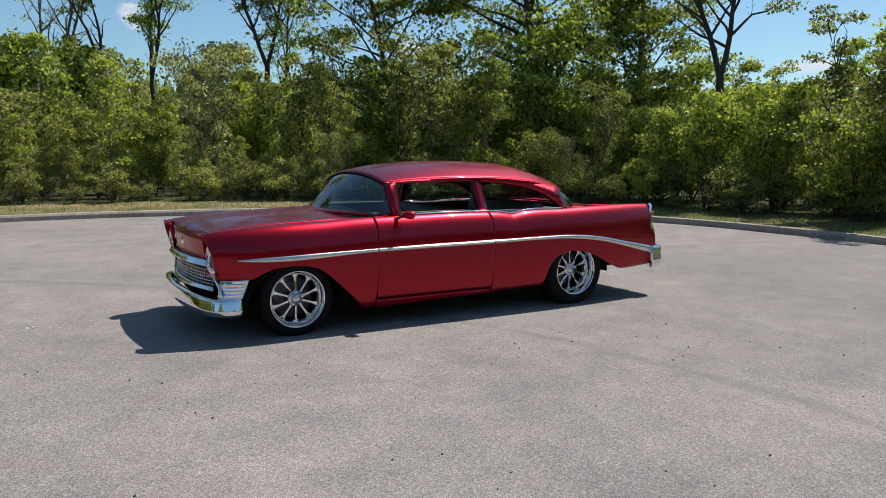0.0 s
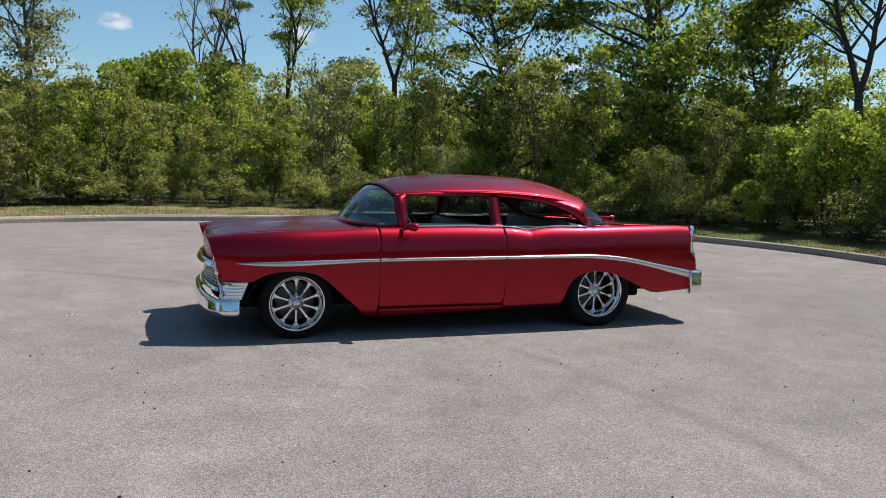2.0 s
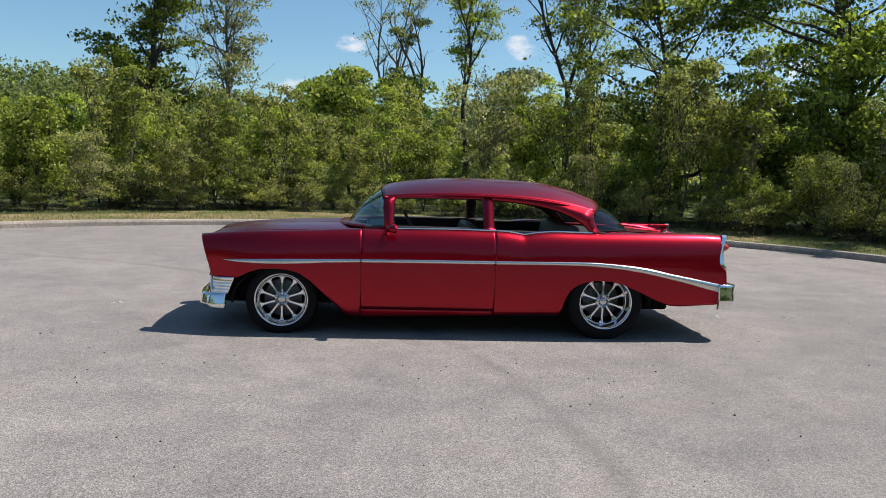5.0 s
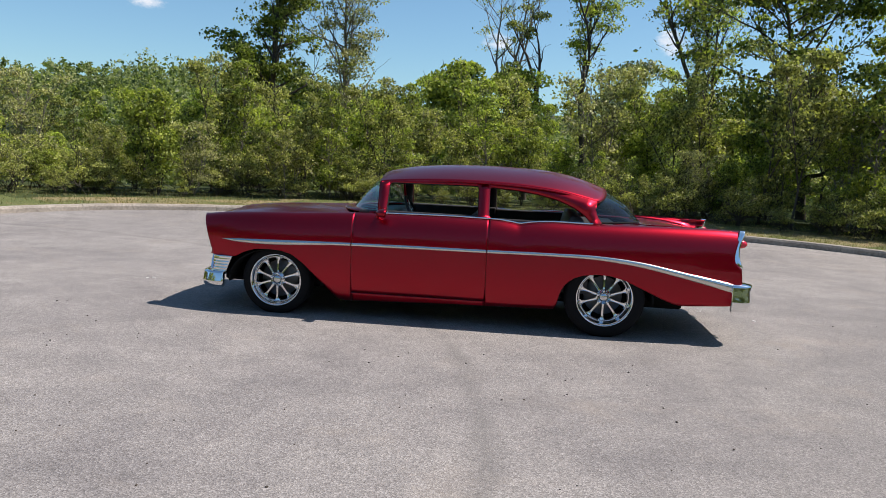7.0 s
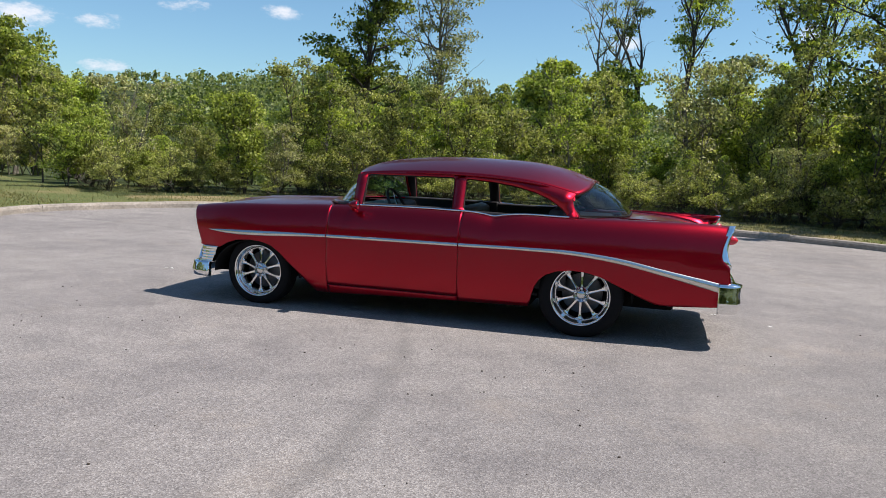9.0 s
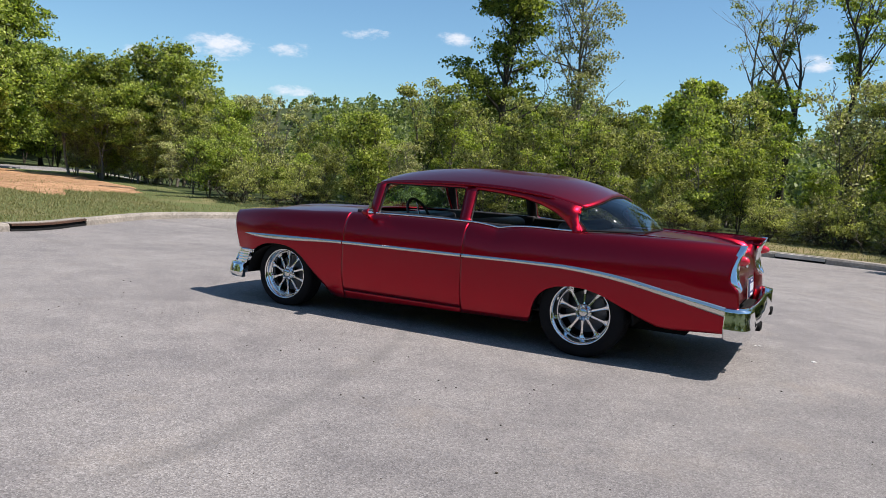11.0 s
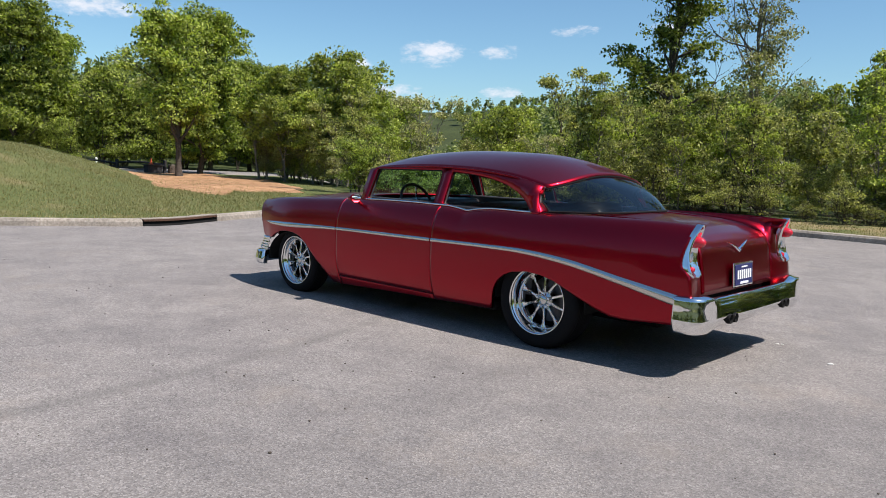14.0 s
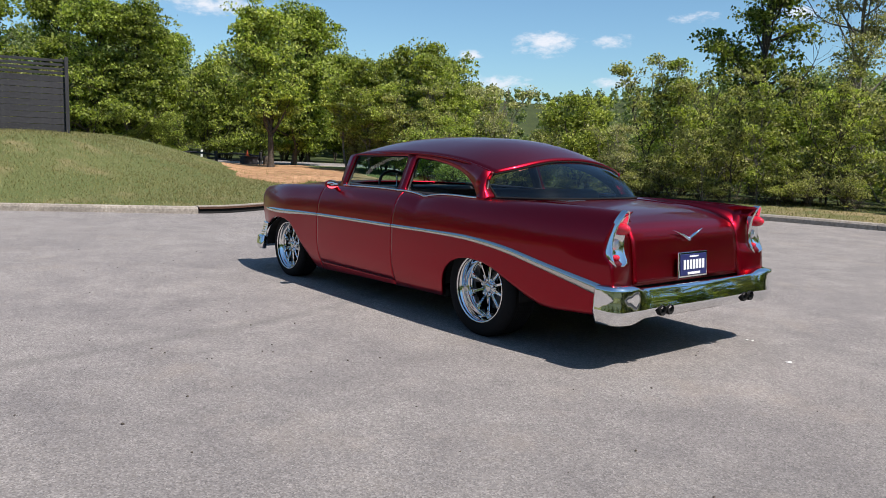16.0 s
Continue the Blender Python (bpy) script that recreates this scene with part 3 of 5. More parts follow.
def grow(seed, tall, trunk_r, crown_from, spread, limbs, leaders=1, fork=0.5, lean=(0, 0), twigs=4, rise=0.12, elev=(15, 55), wander=0.16, bare=0.0):
    """Trunk, leaders, limbs and twigs. Returns the wood and the leaf places with weights."""
    w = Wood(seed)
    rng = w.rng
    base_way = Vector((lean[0], lean[1], 1))
    stems = []
    if leaders == 1:
        path = w.bent((0, 0, -0.25), base_way, tall, 11, 0.05, 0.03)
        w.limb(path, np.linspace(trunk_r, trunk_r * 0.12, 12) * np.concatenate([[1.35], np.ones(11)]), 8)
        stems.append((path, trunk_r, crown_from))
    else:
        path = w.bent((0, 0, -0.25), base_way, tall * fork, 6, 0.05, 0.03)
        w.limb(path, np.linspace(trunk_r * 1.2, trunk_r * 0.75, 7), 8)
        a0 = rng.uniform(0, 6.28)
        for k in range(leaders):
            a = a0 + k * 6.28 / leaders + rng.uniform(-0.4, 0.4)
            t = rng.uniform(0.25, 0.5)
            p2 = w.bent(path[-1] - Vector((0, 0, 0.05)), (math.cos(a) * t, math.sin(a) * t, 1), tall * (1 - fork) * rng.uniform(0.85, 1.05), 8, 0.10, 0.05)
            w.limb(p2, np.linspace(trunk_r * 0.62, trunk_r * 0.08, 9), 7)
            stems.append((p2, trunk_r * 0.6, 0.12))
    per = max(1, limbs // len(stems))
    az = rng.uniform(0, 6.28)
    for path, r0, c0 in stems:
        n = len(path) - 1
        for k in range(per):
            t = c0 + (0.97 - c0) * ((k + rng.random()) / per)
            i = min(n - 1, int(t * n))
            p = path[i].lerp(path[i + 1], t * n - i)
            az += 2.4 + rng.uniform(-0.5, 0.5)
            e = radians(rng.uniform(*elev) + 22 * (t - c0))
            s = (t - c0) / (1 - c0)
            ln = spread * (0.62 + 0.75 * s * (1 - s) * 2 - 0.35 * s) * rng.uniform(0.5, 1.25)
            q = w.bent(p, (math.cos(az) * math.cos(e), math.sin(az) * math.cos(e), math.sin(e)), ln, 5, wander, rise)
            r1 = max(0.012, r0 * (1 - t) * 0.55 + 0.012)
            w.limb(q, np.linspace(r1, 0.006, 6), 5)
            bald = rng.random() < bare
            for j in range(twigs):
                u = rng.uniform(0.3, 1.0)
                i2 = min(4, int(u * 5))
                s2 = q[i2].lerp(q[i2 + 1], u * 5 - i2)
                a2 = rng.uniform(0, 6.28)
                tw = w.bent(s2, (q[i2 + 1] - q[i2]).normalized() + Vector((math.cos(a2), math.sin(a2), rng.uniform(-0.3, 0.6))) * 0.8, ln * rng.uniform(0.25, 0.5), 3, 0.2, 0.03)
                w.limb(tw, np.linspace(0.010, 0.004, 4), 3)
                if not bald:
                    w.ends += [tw[2], tw[3]]
            if not bald:
                w.ends += [q[4], q[5]]
        w.ends.append(path[-1])
    return w


GROUPS = {"shrub": "shrubs of the thicket", "sapling": "saplings in the thicket", "low_shrub": "undergrowth along the verge", "oak_tree": "oaks behind the verge",
          "slender_tree": "slender trees over the thicket", "half_dead_tree": "half-dead trees over the thicket", "maple_tree": "trees beyond the clay", "young_tree": "young trees beyond the clay"}


def plant(name, seed, leaf_count, leaf_size, clump, leaf, bark, label, category, droop=0.3, flat=0.38, per=55, **form):
    """A woody plant whose leaves gather in flattened, drooping sprays at the twig ends."""
    w = grow(seed, **form)
    thing = new(name)
    tagged(thing, label, category, GROUPS.get(name, ""))
    link("trunk", mesh_of("trunk", w.v, w.f, bark), thing)
    rng = np.random.default_rng(seed + 100)
    ends = np.array([tuple(t) for t in w.ends])
    sprays = ends[rng.permutation(len(ends))[:max(8, leaf_count // per)]]
    weight = rng.gamma(1.6, 1.0, len(sprays))
    pick = rng.choice(len(sprays), leaf_count, p=weight / weight.sum())
    wide = (clump * rng.uniform(0.7, 1.5, len(sprays)))[pick][:, None]
    off = rng.normal(0, 1, (leaf_count, 3))
    off *= 1.75 * rng.random((leaf_count, 1)) ** 0.42 / np.linalg.norm(off, axis=1)[:, None] * np.array([1, 1, flat])
    off[:, 2] -= 0.16 * (off[:, 0] ** 2 + off[:, 1] ** 2)
    c = sprays[pick] + off * wide
    c = c[c[:, 2] > 0.04]
    sizes = leaf_size * rng.uniform(0.6, 1.35, len(c))
    link("crown", leaf_mesh("crown", c, sizes, leaf, seed, droop), thing)
    return thing


def put(thing, x, y, turn=0.0, scale=1.0, sink=0.0):
    thing.matrix_basis = Matrix.LocRotScale((x, y, height(x, y) - sink), Euler((0, 0, turn)), (scale,) * 3)
    return thing


def repeat(thing, x, y, turn=0.0, scale=1.0, sink=0.0):
    c = copy_thing(thing, Matrix.Identity(4))
    return put(c, x, y, turn, scale, sink)


def build_trees():
    put(plant("oak_tree", 11, 30000, 0.15, 0.34, LEAF_OAK, BARK, "large oak with dense dark green crown behind verge", "tree",
              tall=10.8, trunk_r=0.24, crown_from=0.14, spread=5.0, limbs=44, twigs=14, rise=0.05, elev=(0, 45)), 13.8, 15.5, 0.4)
    put(plant("oak_tree", 12, 18000, 0.145, 0.32, LEAF_OAK, BARK, "spreading oak with dark low boughs behind verge", "tree",
              tall=9.0, trunk_r=0.15, crown_from=0.12, spread=4.0, limbs=36, twigs=13, rise=0.04, elev=(0, 40)), 9.6, 18.6, 1.0)
    put(plant("oak_tree", 13, 18000, 0.145, 0.32, LEAF_OAK, BARK, "dense dark green oak rising over shrubs", "tree",
              tall=7.8, trunk_r=0.15, crown_from=0.15, spread=3.4, limbs=34, twigs=13, rise=0.05, elev=(5, 45)), 17.4, 14.6, 2.0)
    put(plant("locust_tree", 14, 14000, 0.10, 0.30, LEAF_OLIVE, BARK, "dark crooked trunk with thin feathery crown", "tree",
              tall=9.8, trunk_r=0.165, crown_from=0.42, spread=3.9, limbs=30, leaders=2, fork=0.43, lean=(0.05, 0.03), twigs=8, wander=0.25, bare=0.15), 17.2, 10.25, 1.9)
    put(plant("slender_tree", 15, 11500, 0.115, 0.26, LEAF_BRIGHT, BARK, "slender forked tree with sparse spring leaves", "tree",
              tall=12.5, trunk_r=0.13, crown_from=0.35, spread=3.5, limbs=36, leaders=2, fork=0.40, twigs=8, rise=0.25, elev=(30, 65)), 3.1, 28.7, 0.2)
    put(plant("slender_tree", 16, 12500, 0.115, 0.26, LEAF_OLIVE, BARK, "tall forked tree with thin open crown", "tree",
              tall=13.0, trunk_r=0.15, crown_from=0.4, spread=3.5, limbs=36, leaders=2, fork=0.44, twigs=8, rise=0.2, elev=(25, 65)), 7.5, 26.8, 1.2)
    put(plant("slender_tree", 17, 7000, 0.11, 0.26, LEAF_BRIGHT, BARK, "thin straight tree with pale spring leaves", "tree",
              tall=11.5, trunk_r=0.09, crown_from=0.3, spread=2.4, limbs=30, twigs=8, rise=0.2, elev=(25, 60)), 8.6, 27.2, 0.7)
    put(plant("half_dead_tree", 18, 2600, 0.10, 0.24, LEAF_OLIVE, BARK_PALE, "half-dead tree with bare pale branches", "tree",
              tall=11.2, trunk_r=0.13, crown_from=0.45, spread=3.2, limbs=30, leaders=3, fork=0.46, twigs=7, rise=0.2, elev=(25, 65), wander=0.22, bare=0.7), -0.6, 30.0, 0.0)
    put(plant("half_dead_tree", 19, 1300, 0.10, 0.18, LEAF_OLIVE, BARK, "broken dark snag with few leaves", "tree",
              tall=9.4, trunk_r=0.15, crown_from=0.5, spread=1.5, limbs=14, leaders=2, fork=0.54, twigs=5, rise=0.2, elev=(30, 65), wander=0.26, bare=0.75), 0.5, 29.0, 0.6)
    put(plant("leafy_tree", 20, 30000, 0.135, 0.28, LEAF_OAK, BARK, "tall straight tree with dense dark leaves", "tree",
              tall=11.4, trunk_r=0.16, crown_from=0.10, spread=2.7, limbs=52, twigs=10, rise=0.06, elev=(5, 50)), -9.55, 22.1, 0.4)
    put(plant("slender_tree", 21, 16000, 0.105, 0.26, LEAF_PALE, BARK_PALE, "tall pale tree with sparse yellow-green leaves", "tree",
              tall=12.4, trunk_r=0.10, crown_from=0.22, spread=3.5, limbs=44, twigs=8, rise=0.2, elev=(25, 60)), -6.8, 23.8, 0.9)
    # trees beyond the drain and the clay slope
    put(plant("maple_tree", 22, 22000, 0.16, 0.32, LEAF_BRIGHT, BARK, "bright green broad tree on clay slope", "tree",
              tall=7.3, trunk_r=0.17, crown_from=0.24, spread=3.3, limbs=42, twigs=12, rise=0.08, elev=(10, 55), lean=(-0.06, 0)), -27.9, 11.9, 0.4, 0.9)
    put(plant("maple_tree", 23, 24000, 0.19, 0.40, LEAF_OAK, BARK, "dark green tree behind brighter one", "tree",
              tall=9.4, trunk_r=0.18, crown_from=0.10, spread=3.2, limbs=46, twigs=12, rise=0.08, elev=(10, 55)), -32.2, 15.3, 1.4, 0.84)
    for k, (x, y, sc, tn) in enumerate(((-47, 14, 0.85, 0.3), (-43.5, 10, 0.95, 2.9), (-45, 8, 0.95, 2.2), (-40, 20.5, 0.78, 4.0), (-50, 3, 1.1, 1.0), (-52, -4, 1.2, 3.0), (-41, 24, 0.75, 5.0), (-55, 9, 1.2, 0.8), (-32, 22, 0.52, 2.6))):
        repeat(bpy.data.objects["maple_tree.001"], x, y, tn, sc)
    put(plant("young_tree", 24, 11000, 0.14, 0.27, LEAF_BRIGHT, BARK_PALE, "young tree with bright yellow-green leaves", "tree",
              tall=6.0, trunk_r=0.07, crown_from=0.06, spread=2.1, limbs=30, leaders=2, fork=0.25, twigs=9, rise=0.12, elev=(15, 55)), -22.8, 18.2, 0.4, 0.95)
    for x, y, sc, tn in ((-19.6, 14.8, 0.80, 1.0), (-21.6, 15.6, 0.92, 2.0), (-24.2, 15.0, 0.84, 3.0), (-25.9, 14.8, 0.78, 4.1), (-18.4, 16.6, 0.62, 5.0), (-27.5, 17.5, 0.80, 0.2), (-23.0, 14.2, 0.6, 5.5), (-20.7, 13.9, 0.62, 2.9)):
        repeat(bpy.data.objects["young_tree"], x, y, tn, sc)


def build_shrubs():
    kinds = [
        plant("shrub", 31, 7000, 0.112, 0.25, LEAF_BRIGHT, BARK, "bushy green shrub in thicket along verge", "shrub", tall=4.1, trunk_r=0.045, crown_from=0.05, spread=1.35, limbs=34, leaders=4, fork=0.06, twigs=7, elev=(20, 75), wander=0.28),
        plant("shrub", 32, 6800, 0.108, 0.25, LEAF_OLIVE, BARK_PALE, "olive green shrub in thicket along verge", "shrub", tall=4.5, trunk_r=0.045, crown_from=0.05, spread=1.3, limbs=34, leaders=3, fork=0.07, twigs=7, elev=(20, 75), wander=0.28),
        plant("shrub", 33, 6600, 0.118, 0.27, LEAF_OAK, BARK, "dark leafy shrub in thicket along verge", "shrub", tall=3.4, trunk_r=0.045, crown_from=0.04, spread=1.7, limbs=32, leaders=4, fork=0.06, twigs=7, elev=(5, 65), wander=0.28),
        plant("shrub", 34, 5200, 0.10, 0.25, LEAF_PALE, BARK_PALE, "pale greyish shrub with thin twigs", "shrub", tall=4.6, trunk_r=0.045, crown_from=0.08, spread=1.3, limbs=32, leaders=4, fork=0.08, twigs=7, elev=(15, 70), wander=0.28),
        plant("low_shrub", 35, 2600, 0.07, 0.16, LEAF_OLIVE, BARK, "low straggling undergrowth at edge of grass", "shrub", tall=0.95, trunk_r=0.012, crown_from=0.04, spread=1.35, limbs=26, leaders=5, fork=0.08, twigs=4, elev=(-5, 60), wander=0.5, bare=0.3),
        plant("sapling", 36, 4000, 0.105, 0.22, LEAF_BRIGHT, BARK_PALE, "thin young sapling with pale stem among shrubs", "tree", tall=4.8, trunk_r=0.032, crown_from=0.10, spread=1.25, limbs=26, twigs=6, rise=0.16, elev=(20, 60), wander=0.22),
        plant("sapling", 37, 3400, 0.10, 0.22, LEAF_OLIVE, BARK, "thin forked sapling with sparse olive leaves", "tree", tall=5.2, trunk_r=0.035, crown_from=0.14, spread=1.2, limbs=24, leaders=2, fork=0.28, twigs=6, rise=0.2, elev=(25, 65), wander=0.24),
    ]
    rng = random.Random(77)
    used = [False] * 7

    def drop(k, x, y, sc):
        if used[k]:
            repeat(kinds[k], x, y, rng.uniform(0, 6.28), sc)
        else:
            used[k] = True
            put(kinds[k], x, y, rng.uniform(0, 6.28), sc)

    for row, (out, gap, lo, hi) in enumerate(((2.9, 0.8, 0.30, 0.74), (5.2, 1.3, 0.6, 0.96), (9.0, 1.7, 0.8, 1.2), (13.2, 2.2, 1.0, 1.45), (18.0, 2.9, 1.1, 1.75))):
        deg = -22.0
        while deg < 151:
            low = 1 - 0.22 * float(smooth01((deg - 92) / 25)) * (1 if row else 0.4) - (0.30 if deg > 124 and row > 1 else 0)
            r = float(kerb_radius(deg)) + out + rng.uniform(-0.7, 1.3)
            r += 0.5 * float(smooth01((deg - 60) / 30))
            x, y = CENTRE[0] + r * math.cos(radians(deg)), CENTRE[1] + r * math.sin(radians(deg))
            k = rng.choices((0, 1, 2, 3, 5, 6), (3.2, 2.6, 1.2, 1.3, 2.6 if row < 3 else 1, 2.2 if row < 3 else 1))[0]
            # a dip in the thicket before the slender trees
            dip = 1 - 0.45 * math.exp(-((x - 1.9) / 1.1) ** 2) * float(smooth01((y - 13.5) / 2.5))
            if rng.random() > (0.16 if row else 0.05):
                drop(k, x, y, rng.uniform(lo * 0.9, hi * 1.08) * low * dip * (1.25 if k > 4 and row == 0 else 1))
            deg += math.degrees(gap / r) * rng.uniform(0.65, 1.35)
    for out, gap, lo, hi in ((2.3, 0.66, 0.25, 0.85), (3.7, 0.95, 0.5, 1.2)):
        deg = -22.0
        while deg < 152:
            r = float(kerb_radius(deg)) + out + rng.uniform(-0.35, 0.7) + 0.4 * float(smooth01((deg - 60) / 30))
            drop(4, CENTRE[0] + r * math.cos(radians(deg)), CENTRE[1] + r * math.sin(radians(deg)), rng.uniform(lo, hi))
            deg += math.degrees(gap / r) * rng.uniform(0.4, 1.8)
    # dark undergrowth beyond the side road
    for _ in range(44):
        u, w = rng.uniform(-15, 15), rng.uniform(4.2, 12)
        drop(rng.choice((2, 2, 1, 0)), -36.5 + 0.445 * u - 0.895 * w, 15.0 + 0.895 * u + 0.445 * w, rng.uniform(0.7, 1.6))
    # undergrowth below the young trees beyond the clay
    for _ in range(26):
        u = rng.random()
        x, y = -17.0 - 11.5 * u + rng.uniform(-0.8, 0.8), 14.2 + 2.4 * u + rng.uniform(-1.2, 2.5)
        drop(rng.choice((0, 1, 1, 3)), x, y, rng.uniform(0.45, 0.85))


def build_far_woods():
    rng = np.random.default_rng(5)
    cs, ss = [], []
    # trees, nearest and farthest, bearings, heights, leaves on each, leaf size
    # bearings 208 to 345: unseen trees added to darken reflections and screen skylight
    bands = ((330, 33, 70, -15, 152, (5.2, 8.2), 800, 0.27), (600, 62, 150, -10, 172, (6.0, 11.0), 400, 0.52), (1250, 140, 420, -5, 176, (7.0, 12.0), 125, 1.2),
             (1300, 420, 900, 10, 170, (9.0, 15.0), 64, 2.6), (230, 26, 50, 208, 345, (8.0, 13.0), 260, 0.55), (80, 52, 78, 148, 178, (6.0, 9.5), 420, 0.42))
    for count, near, far, deg0, deg1, tall_range, n, size in bands:
        for _ in range(count):
            r, deg = near + (far - near) * rng.random() ** 0.8, rng.uniform(deg0, deg1)
            if deg > 200:
                r = max(r, float(kerb_radius(deg)) + 4) if not 236 < deg < 292 else rng.uniform(39, 52)
            elif r < 50 and deg > 138 or r < 75 and 129 < deg < 139:
                continue
            x, y = CENTRE[0] + r * math.cos(radians(deg)), CENTRE[1] + r * math.sin(radians(deg))
            tall = rng.uniform(*tall_range) * (0.86 if deg > 90 and r < 70 else 1.0) * (0.55 if r < 190 and 129 < deg < 139 else 1.0)
            # lobed crown: leaves gather on the skins of a dozen rounded boughs
            lobes = rng.normal(0, 1, (12, 3))
            lobes /= np.linalg.norm(lobes, axis=1)[:, None]
            lobes *= rng.uniform(0.15, 0.72, (12, 1)) * np.array([tall * 0.34, tall * 0.34, tall * 0.52])
            u = rng.normal(0, 1, (n, 3))
            u /= np.linalg.norm(u, axis=1)[:, None]
            u *= rng.uniform(0.75, 1.08, (n, 1)) * np.array([tall * 0.15, tall * 0.15, tall * 0.15])
            cs.append(lobes[rng.integers(0, 12, n)] + u + np.array([x, y, height(x, y) + tall * 0.53]))
            ss.append(size * rng.uniform(0.6, 1.35, n))
    me = leaf_mesh("far_woods", np.concatenate(cs), np.concatenate(ss), LEAF_FAR, 6, 0.2)
    tagged(link("far_woods", me), "mixed spring woods on the far slopes", "woods", kind="stuff")


def build_grass():
    rng = np.random.default_rng(8)
    n = 120000
    deg = np.where(rng.random(n) < 0.62, rng.uniform(158, 215, n), rng.uniform(-38, 222, n))
    d = 0.2 + 5.0 * rng.random(n) ** 1.2 + np.where(deg > 150, rng.uniform(0, 13, n) * (rng.random(n) < 0.85), 0)
    r = kerb_radius(deg) + d
    x, y = CENTRE[0] + r * np.cos(np.radians(deg)), CENTRE[1] + r * np.sin(np.radians(deg))
    z = np.array([height(a, b) for a, b in zip(x, y)])
    tall = rng.uniform(0.02, 0.06, n) * (1 + 1.2 * (rng.random(n) < 0.06))
    a = rng.uniform(0, 2 * np.pi, n)
    w = 0.008
    lean = rng.normal(0, 0.03, (n, 2))
    v = np.empty((n, 3, 3))
    v[:, 0] = np.stack([x - w * np.cos(a), y - w * np.sin(a), z - 0.01], 1)
    v[:, 1] = np.stack([x + w * np.cos(a), y + w * np.sin(a), z - 0.01], 1)
    v[:, 2] = np.stack([x + lean[:, 0], y + lean[:, 1], z + tall], 1)
    me = bpy.data.meshes.new("grass")
    me.vertices.add(n * 3)
    me.vertices.foreach_set("co", v.ravel())
    me.loops.add(n * 3)
    me.loops.foreach_set("vertex_index", np.arange(n * 3, dtype=np.int32))
    me.polygons.add(n)
    me.polygons.foreach_set("loop_start", np.arange(0, n * 3, 3, dtype=np.int32))
    me.materials.append(GRASS)
    me.update(calc_edges=True)
    tagged(link("grass", me), "short uneven grass on verge and bank", "grass", kind="stuff")


build_trees()
build_shrubs()
build_far_woods()
build_grass()


# ---------------------------------------------------------------- fence on the bank
def build_fence():
    fence = new("fence")
    tagged(fence, "dark-stained horizontal board fence on grassy bank", "fence")
    a, b = Vector((-18.9, 1.1)), Vector((-20.8, -9.0))
    n = 5
    way = (b - a).normalized()
    turn = math.atan2(way.y, way.x)
    top = height(*a) + 2.12
    for k in range(n + 1):
        p = a.lerp(b, k / n)
        z0 = height(p.x, p.y) - 0.2
        wide = 0.26 if k == 0 else 0.10
        ob = part("post", box_bm((0.10, wide, top + 0.03 - z0), (0, 0, (top + 0.03 + z0) / 2), 0.008, 1), DARK_WOOD, fence)
        ob.matrix_basis = pose(p.x, p.y, 0, 0, 0, math.degrees(turn))
    length = (b - a).length / n
    meshes = []
    for tall in (0.165, 0.075):
        bm = box_bm((length - 0.11, 0.028, tall), (0, 0, 0), 0.004, 1)
        me = bpy.data.meshes.new("board")
        bm.to_mesh(me)
        bm.free()
        me.materials.append(DARK_WOOD)
        meshes.append(me)
    rng = random.Random(3)
    for k in range(n):
        p = a.lerp(b, (k + 0.5) / n)
        z = top - 0.04
        for j in range(15):
            big = j >= 4
            ob = link("board", meshes[0 if big else 1], fence)
            ob.matrix_basis = pose(p.x, p.y, z - (0.083 if big else 0.038), rng.uniform(-4, 4), rng.uniform(-0.3, 0.3), math.degrees(turn))
            z -= 0.171 if big else 0.118


